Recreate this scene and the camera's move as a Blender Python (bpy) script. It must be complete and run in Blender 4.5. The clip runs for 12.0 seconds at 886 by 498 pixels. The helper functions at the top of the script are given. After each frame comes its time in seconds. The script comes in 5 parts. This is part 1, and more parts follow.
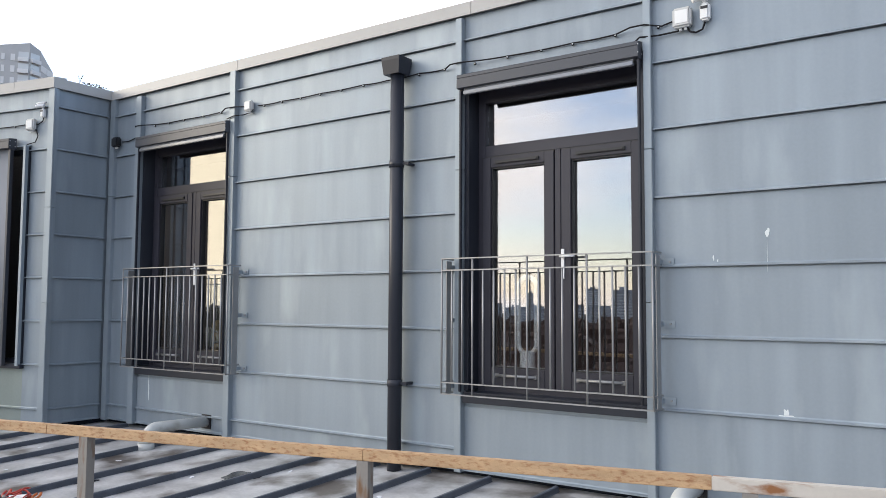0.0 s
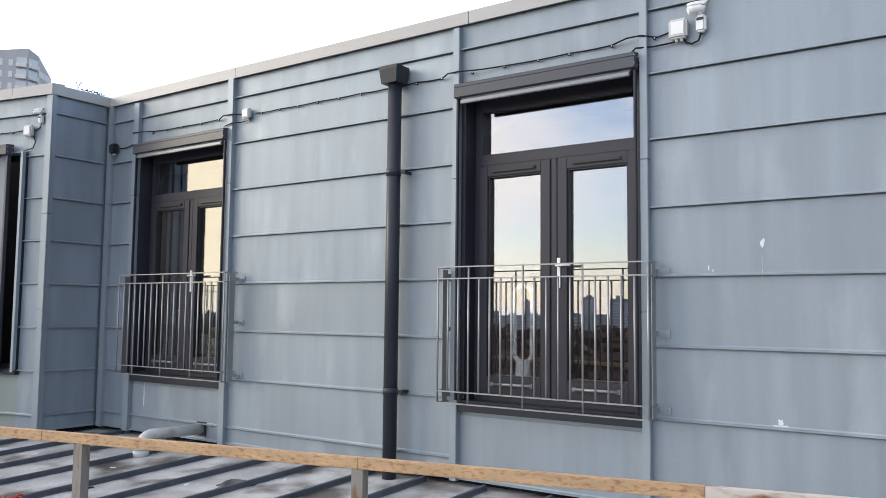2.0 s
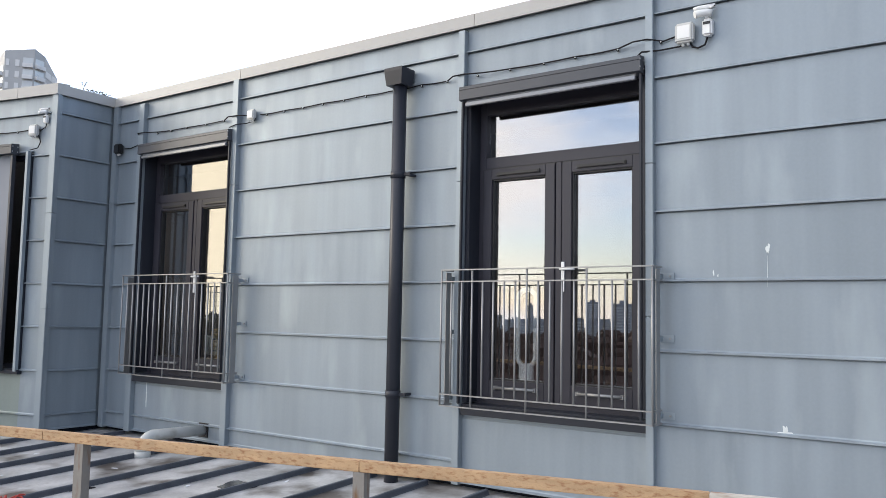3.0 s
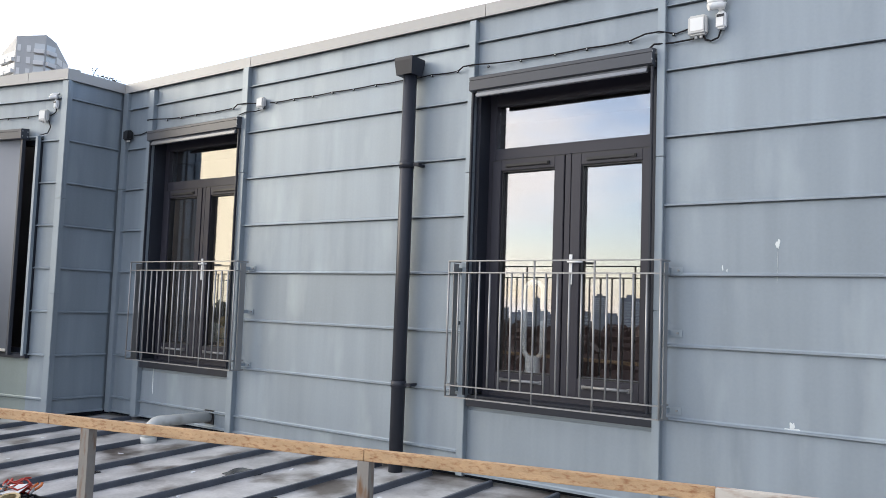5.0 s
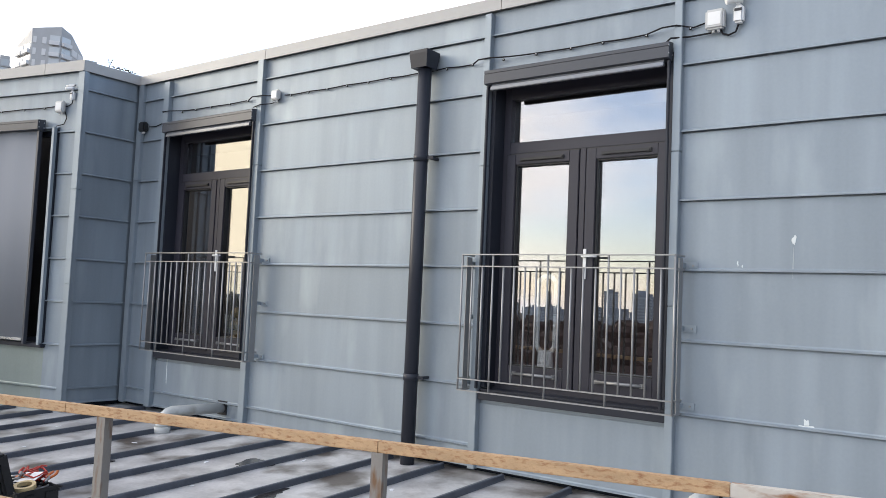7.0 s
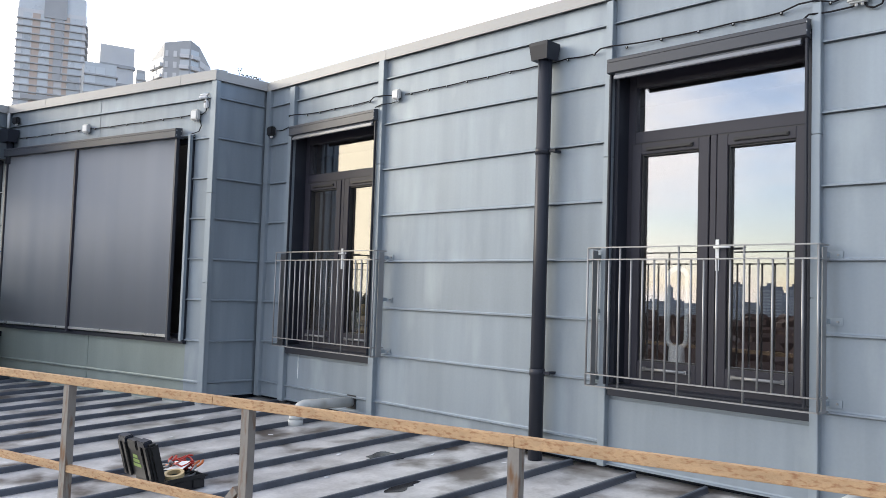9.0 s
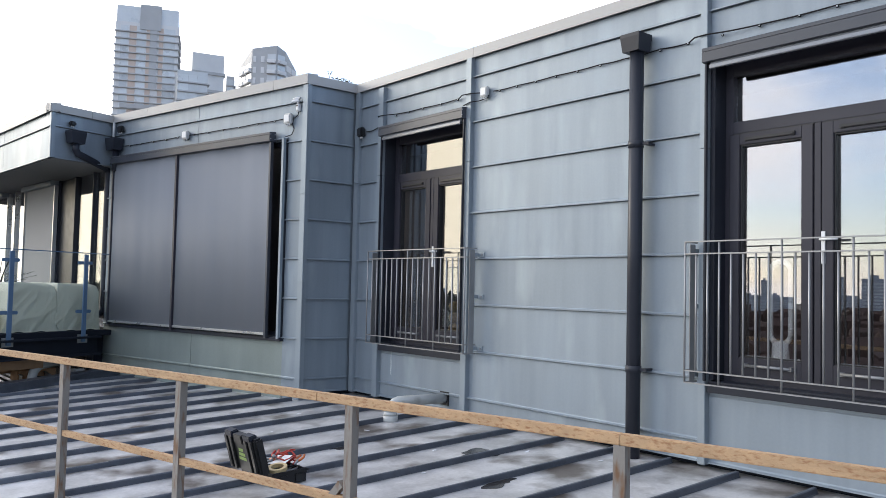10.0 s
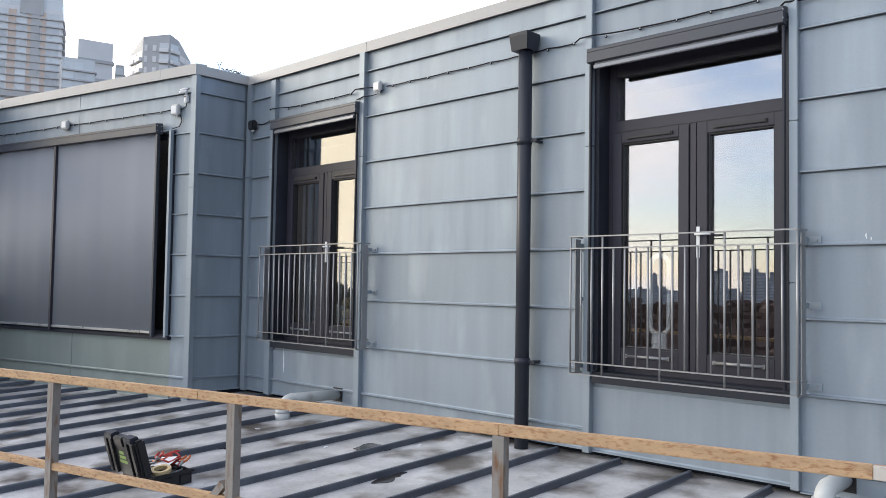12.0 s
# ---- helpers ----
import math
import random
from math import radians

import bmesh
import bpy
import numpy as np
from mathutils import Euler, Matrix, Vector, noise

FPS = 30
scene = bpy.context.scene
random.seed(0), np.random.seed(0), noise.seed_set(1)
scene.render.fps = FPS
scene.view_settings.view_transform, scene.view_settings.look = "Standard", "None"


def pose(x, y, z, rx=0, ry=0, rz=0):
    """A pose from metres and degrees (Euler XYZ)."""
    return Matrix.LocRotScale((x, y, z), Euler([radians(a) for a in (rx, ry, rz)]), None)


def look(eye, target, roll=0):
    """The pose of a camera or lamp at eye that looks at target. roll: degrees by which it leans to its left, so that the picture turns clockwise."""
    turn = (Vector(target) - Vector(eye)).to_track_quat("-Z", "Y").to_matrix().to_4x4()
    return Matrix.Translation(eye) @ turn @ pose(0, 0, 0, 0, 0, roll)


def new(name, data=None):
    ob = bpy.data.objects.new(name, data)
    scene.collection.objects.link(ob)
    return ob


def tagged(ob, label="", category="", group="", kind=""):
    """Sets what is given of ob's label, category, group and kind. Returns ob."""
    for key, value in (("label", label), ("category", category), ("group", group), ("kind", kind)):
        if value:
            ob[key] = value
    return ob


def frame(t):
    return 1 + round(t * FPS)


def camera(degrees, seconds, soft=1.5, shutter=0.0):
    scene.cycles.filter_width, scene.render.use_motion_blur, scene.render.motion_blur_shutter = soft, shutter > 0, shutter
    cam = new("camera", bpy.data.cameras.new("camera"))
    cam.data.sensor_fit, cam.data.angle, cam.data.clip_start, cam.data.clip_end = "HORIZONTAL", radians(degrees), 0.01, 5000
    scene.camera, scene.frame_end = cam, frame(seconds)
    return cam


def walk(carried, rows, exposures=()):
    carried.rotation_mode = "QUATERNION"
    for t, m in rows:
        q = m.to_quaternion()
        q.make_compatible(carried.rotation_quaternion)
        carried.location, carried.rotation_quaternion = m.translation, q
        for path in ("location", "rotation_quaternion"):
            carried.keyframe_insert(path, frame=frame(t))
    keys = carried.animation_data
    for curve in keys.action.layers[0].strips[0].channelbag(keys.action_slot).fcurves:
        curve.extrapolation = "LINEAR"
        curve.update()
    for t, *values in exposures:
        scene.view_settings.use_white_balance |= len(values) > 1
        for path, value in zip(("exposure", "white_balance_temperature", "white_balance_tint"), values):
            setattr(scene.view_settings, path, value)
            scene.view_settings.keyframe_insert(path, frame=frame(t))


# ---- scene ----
cam = camera(57.1, 12.0, soft=0.7)
PATH = [
    (0, (0.321, -5.769, 1.889), (-0.832, -4.14, 2.028), 0.3),
    (0.5, (0.312, -5.762, 1.882), (-0.842, -4.134, 2.024), 0.3),
    (1, (0.316, -5.76, 1.886), (-0.837, -4.132, 2.032), 0.4),
    (1.5, (0.32, -5.759, 1.891), (-0.828, -4.128, 2.043), 0.4),
    (2, (0.333, -5.779, 1.894), (-0.813, -4.147, 2.052), 0.6),
    (2.5, (0.323, -5.769, 1.889), (-0.824, -4.138, 2.051), 0.8),
    (3, (0.322, -5.765, 1.891), (-0.831, -4.139, 2.057), 1.1),
    (5, (0.311, -5.752, 1.885), (-0.857, -4.136, 2.03), 2.0),
    (5.5, (0.309, -5.752, 1.886), (-0.864, -4.138, 2.022), 2.1),
    (6, (0.306, -5.756, 1.885), (-0.874, -4.146, 2.016), 2.2),
    (6.5, (0.299, -5.757, 1.882), (-0.887, -4.152, 2.011), 2.4),
    (8.3, (0.297, -5.771, 1.876), (-0.982, -4.238, 2.0), 2.4),
    (8.5, (0.291, -5.768, 1.876), (-1.023, -4.264, 1.995), 2.2),
    (9, (0.233, -5.788, 1.87), (-1.174, -4.371, 1.978), 1.9),
    (9.5, (0.208, -5.829, 1.873), (-1.285, -4.501, 1.973), 1.6),
    (10, (0.198, -5.85, 1.872), (-1.348, -4.585, 1.966), 1.3),
    (10.5, (0.201, -5.85, 1.874), (-1.357, -4.599, 1.963), 1.1),
    (11, (0.21, -5.848, 1.874), (-1.317, -4.56, 1.959), 1.0),
    (11.5, (0.232, -5.83, 1.869), (-1.229, -4.466, 1.953), 0.9),
    (12, (0.256, -5.794, 1.868), (-1.125, -4.35, 1.956), 0.9),
]
walk(cam, [(t, look(eye, target, roll)) for t, eye, target, roll in PATH],
     exposures=[(0, 0.84, 6550, 10), (6.7, 0.84, 6550, 10), (8.3, 0.88, 6550, 10), (9.0, 0.88, 6500, 10), (10.0, 0.76, 6250, 10), (11.0, 0.74, 6250, 10), (12.0, 0.80, 6450, 10)])

# ---- world, sun, exposure ----
world = bpy.data.worlds.new("sky")
scene.world = world
world.use_nodes = True
wn, wl = world.node_tree.nodes, world.node_tree.links
SUN = Vector((-0.90, -0.38, 0.32)).normalized()
sky = wn.new("ShaderNodeTexSky")
sky.sky_type, sky.sun_disc = "NISHITA", False
sky.sun_elevation, sky.sun_rotation = math.asin(SUN.z), math.atan2(SUN.x, SUN.y)
coord = wn.new("ShaderNodeTexCoord")
stretch = wn.new("ShaderNodeMapping")
stretch.inputs["Scale"].default_value = (1.0, 1.0, 3.2)
wl.new(coord.outputs["Generated"], stretch.inputs["Vector"])
clouds = wn.new("ShaderNodeTexNoise")
clouds.inputs["Scale"].default_value, clouds.inputs["Detail"].default_value = 2.3, 7
wl.new(stretch.outputs["Vector"], clouds.inputs["Vector"])
cover = wn.new("ShaderNodeMapRange")
cover.inputs["From Min"].default_value, cover.inputs["From Max"].default_value = 0.43, 0.57
cover.inputs["To Min"].default_value, cover.inputs["To Max"].default_value = 0.15, 1.0
wl.new(clouds.outputs["Fac"], cover.inputs["Value"])
# the veil of cloud is brightest and warmest round the hidden sun
toward = wn.new("ShaderNodeVectorMath")
toward.operation = "DOT_PRODUCT"
toward.inputs[1].default_value = Vector((-0.90, -0.42, 0.12)).normalized()
wl.new(coord.outputs["Generated"], toward.inputs[0])
spread = wn.new("ShaderNodeMapRange")
spread.inputs["From Min"].default_value, spread.inputs["From Max"].default_value = -1.0, 1.0
wl.new(toward.outputs["Value"], spread.inputs["Value"])
veil = wn.new("ShaderNodeValToRGB")
veil.color_ramp.elements[0].position, veil.color_ramp.elements[0].color = 0.0, (0.30, 0.32, 0.38, 1)
veil.color_ramp.elements[1].position, veil.color_ramp.elements[1].color = 0.985, (1.85, 1.60, 1.18, 1)
for place, tint in ((0.32, (0.48, 0.50, 0.58, 1)), (0.5, (1.05, 1.08, 1.18, 1)), (0.80, (1.68, 1.66, 1.70, 1)), (0.91, (1.70, 1.62, 1.60, 1))):
    veil.color_ramp.elements.new(place).color = tint
wl.new(spread.outputs["Result"], veil.inputs["Fac"])
blue = wn.new("ShaderNodeVectorMath")
blue.operation = "MULTIPLY"
blue.inputs[1].default_value = (0.185, 0.190, 0.215)
wl.new(sky.outputs["Color"], blue.inputs[0])
mixed = wn.new("ShaderNodeMix")
mixed.data_type = "RGBA"
wl.new(blue.outputs["Vector"], mixed.inputs["A"])
wl.new(veil.outputs["Color"], mixed.inputs["B"])
haze = wn.new("ShaderNodeMapRange")
haze.inputs["From Min"].default_value, haze.inputs["From Max"].default_value = 0.80, 0.95
wl.new(toward.outputs["Value"], haze.inputs["Value"])
thick = wn.new("ShaderNodeMath")
thick.operation = "MAXIMUM"
wl.new(cover.outputs["Result"], thick.inputs[0])
wl.new(haze.outputs["Result"], thick.inputs[1])
wl.new(thick.outputs[0], mixed.inputs["Factor"])
back = wn["Background"]
back.inputs["Strength"].default_value = 1.0
wl.new(mixed.outputs["Result"], back.inputs["Color"])
sun = new("sun", bpy.data.lights.new("sun", "SUN"))
sun.data.energy, sun.data.angle, sun.data.color = 0.8, radians(22), (1.0, 0.95, 0.88)
sun.matrix_world = look(SUN * 50, (0, 0, 0))


# ---- materials ----
def surface(name, base, rough=0.5, metal=0.0, vary=0.15, scale=3.0, streak=1.0, bump=0.1, fine=60.0, each=0.0,
            stain=None, stain_amount=0.0, stain_scale=1.5, stain_edge=0.08, spec=0.5, runs=0.0, along=1.0):
    """A worn surface: broad blotches (streak under 1 draws them out downwards), fine grain, stains, relief."""
    m = bpy.data.materials.new(name)
    m.use_nodes = True
    n, l = m.node_tree.nodes, m.node_tree.links
    b = n["Principled BSDF"]
    geo = n.new("ShaderNodeNewGeometry")
    info = n.new("ShaderNodeObjectInfo")
    shift = n.new("ShaderNodeVectorMath")
    shift.operation = "MULTIPLY_ADD"
    l.new(info.outputs["Random"], shift.inputs[0])
    shift.inputs[1].default_value = (7, 5, 3) if each else (0, 0, 0)
    l.new(geo.outputs["Position"], shift.inputs[2])
    mp = n.new("ShaderNodeMapping")
    mp.inputs["Scale"].default_value = (along, 1, streak)
    l.new(shift.outputs["Vector"], mp.inputs["Vector"])

    def tex(sc, detail, src):
        t = n.new("ShaderNodeTexNoise")
        t.inputs["Scale"].default_value, t.inputs["Detail"].default_value = sc, detail
        l.new(src, t.inputs["Vector"])
        return t.outputs["Fac"]

    broad, small = tex(scale, 5, mp.outputs["Vector"]), tex(fine, 3, geo.outputs["Position"])

    def math_node(op, a, c):
        k = n.new("ShaderNodeMath")
        k.operation = op
        for j, v in enumerate((a, c)):
            if isinstance(v, (int, float)):
                k.inputs[j].default_value = v
            else:
                l.new(v, k.inputs[j])
        return k.outputs[0]

    value = math_node("ADD", math_node("MULTIPLY", math_node("SUBTRACT", broad, 0.5), vary * 3.2),
                      math_node("MULTIPLY", math_node("SUBTRACT", small, 0.5), vary * 0.9))
    if runs:
        rm = n.new("ShaderNodeMapping")
        rm.inputs["Scale"].default_value = (6, 6, 0.35)
        l.new(shift.outputs["Vector"], rm.inputs["Vector"])
        gate = math_node("MULTIPLY", math_node("SUBTRACT", tex(1.0, 3, rm.outputs["Vector"]), 0.5), math_node("MULTIPLY", broad, runs * 5))
        value = math_node("ADD", value, gate)
    if each:
        value = math_node("ADD", value, math_node("MULTIPLY", math_node("SUBTRACT", info.outputs["Random"], 0.5), each))
    value = math_node("ADD", value, 1.0)
    tone = n.new("ShaderNodeVectorMath")
    tone.operation = "SCALE"
    tone.inputs[0].default_value = base
    l.new(value, tone.inputs["Scale"])
    colour = tone.outputs["Vector"]
    if stain:
        st = tex(stain_scale, 8, mp.outputs["Vector"])
        rg = n.new("ShaderNodeMapRange")
        rg.inputs["From Min"].default_value = 1 - stain_amount
        rg.inputs["From Max"].default_value = 1 - stain_amount + stain_edge
        l.new(st, rg.inputs["Value"])
        mx = n.new("ShaderNodeMix")
        mx.data_type = "RGBA"
        l.new(rg.outputs["Result"], mx.inputs["Factor"])
        l.new(colour, mx.inputs["A"])
        mx.inputs["B"].default_value = (*stain, 1)
        colour = mx.outputs["Result"]
    l.new(colour, b.inputs["Base Color"])
    b.inputs["Metallic"].default_value = metal
    b.inputs["Specular IOR Level"].default_value = spec
    l.new(math_node("ADD", math_node("MULTIPLY", math_node("SUBTRACT", broad, 0.5), 0.25), rough), b.inputs["Roughness"])
    if bump:
        bp = n.new("ShaderNodeBump")
        bp.inputs["Strength"].default_value, bp.inputs["Distance"].default_value = bump, 0.01
        l.new(math_node("ADD", broad, math_node("MULTIPLY", small, 0.25)), bp.inputs["Height"])
        l.new(bp.outputs["Normal"], b.inputs["Normal"])
    return m


def coated_glass(name, reflect=0.185, tint=(0.90, 0.91, 0.91)):
    """A sun-control pane: part mirror, part clear tinted glass."""
    m = bpy.data.materials.new(name)
    m.use_nodes = True
    n, l = m.node_tree.nodes, m.node_tree.links
    clear, gloss, mix = n.new("ShaderNodeBsdfTransparent"), n.new("ShaderNodeBsdfGlossy"), n.new("ShaderNodeMixShader")
    clear.inputs["Color"].default_value = (*tint, 1)
    gloss.inputs["Roughness"].default_value = 0.004
    gloss.inputs["Color"].default_value = (0.96, 0.97, 1, 1)
    edge = n.new("ShaderNodeLayerWeight")
    edge.inputs["Blend"].default_value = 0.35
    grow = n.new("ShaderNodeMath")
    grow.operation = "POWER"
    grow.inputs[1].default_value = 4.0
    l.new(edge.outputs["Facing"], grow.inputs[0])
    add = n.new("ShaderNodeMath")
    add.operation, add.use_clamp = "ADD", True
    add.inputs[1].default_value = reflect
    l.new(grow.outputs[0], add.inputs[0])
    l.new(add.outputs[0], mix.inputs["Fac"])
    l.new(clear.outputs[0], mix.inputs[1])
    l.new(gloss.outputs[0], mix.inputs[2])
    l.new(mix.outputs[0], n["Material Output"].inputs["Surface"])
    return m


ZINC = surface("weathered_zinc", (0.238, 0.279, 0.314), 0.50, 0.35, 0.11, 1.7, 0.30, 0.05, 45, each=0.09, runs=0.16,
               stain=(0.35, 0.402, 0.432), stain_amount=0.45, stain_scale=2.6, stain_edge=0.30)
ZINC_TRIM = surface("zinc_trim", (0.262, 0.305, 0.337), 0.48, 0.35, 0.07, 3, 0.3, 0.04, each=0.06)
ZINC_OLIVE = surface("weathered_zinc_olive", (0.225, 0.262, 0.245), 0.5, 0.3, 0.13, 2.2, 0.35, 0.05, 45, each=0.06, runs=0.1)
COPING = surface("coping_metal", (0.385, 0.38, 0.365), 0.5, 0.1, 0.06, 2, 1, 0.03, each=0.04)
ROOF = surface("roof_metal", (0.53, 0.522, 0.515), 0.38, 0.30, 0.40, 3.4, 1, 0.40, 34,
               stain=(0.125, 0.105, 0.088), stain_amount=0.505, stain_scale=2.0, stain_edge=0.15)
# darker than the roof sheet: shade on the rolls' sides put into the colour
SHADED_ROOF_METAL = surface("shaded_roof_metal", (0.088, 0.098, 0.118), 0.34, 0.4, 0.30, 5, 1, 0.15, 30, each=0.15)
ANTHRACITE = surface("anthracite_coating", (0.020, 0.023, 0.032), 0.42, 0.0, 0.08, 3, 1, 0.02, 90, spec=0.35)
FRAME_GREY = surface("door_frame_coating", (0.032, 0.031, 0.041), 0.42, 0.0, 0.06, 3, 1, 0.02, 90, spec=0.35)
HEAD_GREY = surface("screen_box_coating", (0.052, 0.057, 0.068), 0.38, 0.0, 0.08, 3, 1, 0.02, 90, spec=0.45)
FABRIC = surface("screen_fabric", (0.195, 0.208, 0.228), 0.75, 0.0, 0.05, 1.6, 0.4, 0.08, 350, runs=0.04)
SILVER = surface("anodised_bar", (0.55, 0.56, 0.57), 0.3, 0.8, 0.05, 4, 1, 0.02)
GALV = surface("galvanised_steel", (0.29, 0.292, 0.29), 0.38, 0.5, 0.15, 9, 0.5, 0.05, 120)
RUSTY = surface("rusted_painted_steel", (0.45, 0.295, 0.160), 0.75, 0.0, 0.24, 22, 1, 0.6, 170, along=0.3,
                stain=(0.24, 0.095, 0.036), stain_amount=0.50, stain_scale=85, stain_edge=0.26)
BAR_GREY = surface("brushed_bar", (0.19, 0.20, 0.22), 0.35, 0.5, 0.05, 4, 1, 0.02)
PALE_PAINT = surface("flaking_pale_paint", (0.50, 0.46, 0.40), 0.7, 0.0, 0.16, 6, 1, 0.3, 55,
                     stain=(0.24, 0.10, 0.035), stain_amount=0.47, stain_scale=14, stain_edge=0.12, along=0.3)
POST_STEEL = surface("weathered_post_steel", (0.225, 0.208, 0.185), 0.62, 0.15, 0.2, 7, 0.25, 0.2, 70,
                     stain=(0.17, 0.095, 0.05), stain_amount=0.48, stain_scale=26, stain_edge=0.16)
BLACK = surface("black_plastic", (0.010, 0.010, 0.011), 0.42, 0, 0.1, 5, 1, 0.03, 150)
CABLE = surface("cable_rubber", (0.012, 0.012, 0.014), 0.7, 0, 0.1, 5, 1, 0.0, spec=0.2)
WHITE = surface("white_plastic", (0.72, 0.73, 0.72), 0.38, 0, 0.04, 5, 1, 0.02)
GREYBOX = surface("grey_plastic", (0.50, 0.51, 0.50), 0.45, 0, 0.06, 8, 1, 0.03)
PVC = surface("grey_pvc_pipe", (0.46, 0.47, 0.45), 0.5, 0, 0.12, 5, 1, 0.06, stain=(0.24, 0.22, 0.18), stain_amount=0.36)
TARP = surface("cream_tarpaulin", (0.52, 0.52, 0.41), 0.6, 0, 0.06, 3, 1, 0.12, 40)
BLUE_STEEL = surface("blue_grey_paint", (0.10, 0.17, 0.27), 0.45, 0.1, 0.1, 5, 1, 0.03)
# dark steel; also colours the wall foot and backing where shade lies
NAVY = surface("dark_steel_and_gap_shade", (0.016, 0.019, 0.026), 0.85, 0.0, 0.15, 3, 1, 0.05, spec=0.1)
TIMBER = surface("raw_timber", (0.36, 0.22, 0.12), 0.75, 0, 0.2, 5, 0.3, 0.2, 60)
PLASTER = surface("soffit_paint", (0.20, 0.20, 0.195), 0.7, 0, 0.05, 1.5, 1, 0.03)
# gloom of the unlit rooms put into one dark colour for all their surfaces
ROOM = surface("room_gloom_colour", (0.075, 0.06, 0.055), 0.85, 0, 0.15, 1.2, 1, 0.03)
GLASS = coated_glass("door_glass")
CLEAR = coated_glass("balustrade_glass", 0.02, (0.96, 0.975, 0.975))
GRASSY = surface("far_ground", (0.075, 0.055, 0.042), 0.9, 0, 0.35, 0.02, 1, 0.0, 0.3)


# ---- mesh helpers ----
def box(bm, x0, x1, y0, y1, z0, z1, m=None):
    vs = [bm.verts.new((x, y, z)) for x in (x0, x1) for y in (y0, y1) for z in (z0, z1)]
    if m is not None:
        for v in vs:
            v.co = m @ v.co
    for q in ((0, 1, 3, 2), (4, 6, 7, 5), (0, 4, 5, 1), (2, 3, 7, 6), (0, 2, 6, 4), (1, 5, 7, 3)):
        bm.faces.new([vs[k] for k in q])
    return vs


def tube(bm, a, b, r, sides=10, r2=None, caps=True):
    a, b = Vector(a), Vector(b)
    turn = (b - a).to_track_quat("Z", "Y").to_matrix()
    rings = []
    for p, rad in ((a, r), (b, r if r2 is None else r2)):
        rings.append([bm.verts.new(p + turn @ Vector((rad * math.cos(2 * math.pi * k / sides), rad * math.sin(2 * math.pi * k / sides), 0)))
                      for k in range(sides)])
    for k in range(sides):
        f = bm.faces.new([rings[0][k], rings[0][(k + 1) % sides], rings[1][(k + 1) % sides], rings[1][k]])
        f.smooth = sides > 6
    if caps:
        bm.faces.new(rings[0][::-1])
        bm.faces.new(rings[1])


def hose(bm, pts, r, sides=8):
    """A round tube along a bent line of points."""
    pts = [Vector(p) for p in pts]
    rings = []
    for k, p in enumerate(pts):
        d = (pts[min(k + 1, len(pts) - 1)] - pts[max(k - 1, 0)]).normalized()
        turn = d.to_track_quat("Z", "Y").to_matrix()
        rings.append([bm.verts.new(p + turn @ Vector((r * math.cos(2 * math.pi * j / sides), r * math.sin(2 * math.pi * j / sides), 0))) for j in range(sides)])
    for a, b in zip(rings, rings[1:]):
        best = min(range(sides), key=lambda o: sum((a[j].co - b[(j + o) % sides].co).length for j in range(sides)))
        for j in range(sides):
            f = bm.faces.new([a[j], a[(j + 1) % sides], b[(j + 1 + best) % sides], b[(j + best) % sides]])
            f.smooth = True
    bm.faces.new(rings[0][::-1])
    bm.faces.new(rings[-1])


def prism(bm, outline, x0, x1, m=None):
    """An outline of (y, z) points drawn out along x."""
    rows = [[bm.verts.new((x, y, z)) for y, z in outline] for x in (x0, x1)]
    if m is not None:
        for v in rows[0] + rows[1]:
            v.co = m @ v.co
    k = len(outline)
    for j in range(k):
        bm.faces.new([rows[0][j], rows[0][(j + 1) % k], rows[1][(j + 1) % k], rows[1][j]])
    bm.faces.new(rows[0][::-1])
    bm.faces.new(rows[1])


def finish(bm, name, material, bevel=0.0):
    if bevel:
        bmesh.ops.bevel(bm, geom=bm.edges[:], offset=bevel, segments=2, affect="EDGES", clamp_overlap=True)
    bmesh.ops.recalc_face_normals(bm, faces=bm.faces[:])
    me = bpy.data.meshes.new(name)
    bm.to_mesh(me)
    bm.free()
    me.materials.append(material)
    return me


def part(name, bm, material, parent=None, label="", bevel=0.0):
    ob = new(name, finish(bm, name, material, bevel))
    if parent is not None:
        ob.parent = parent
    if label:
        ob["label"] = label
    return ob


def block(name, material, parent, *dims, label="", bevel=0.0):
    bm = bmesh.new()
    box(bm, *dims)
    return part(name, bm, material, parent, label, bevel)


def base_at(name, m, label, category, group="", kind=""):
    ob = new(name)
    ob.empty_display_size = 0.1
    ob.matrix_world = m
    return tagged(ob, label, category, group, kind)


# ---- large structure ----
SEAMS = (0.686, 1.186, 1.686, 2.186, 2.685, 3.186, 3.685, 4.186)
TOP = 4.41
CORNER_X, CORNER_Y = -8.80, -0.755
LEFT = Matrix.Translation((CORNER_X, CORNER_Y, 0)) @ Matrix.Rotation(radians(11.9), 4, "Z")   # the wing's wall: along its own -x, its face at y = 0
OPEN_R, OPEN_L = (-3.530, -1.905), (-8.128, -6.55)
SILL, HEAD = 1.15, 3.81

def wall_block(name, spans, y0, y1, material, label, m=None):
    bm = bmesh.new()
    for x0, x1, z0, z1 in spans:
        box(bm, x0, x1, y0, y1, z0, z1, m)
    return tagged(part(name, bm, material), label, "wall", kind="structure")


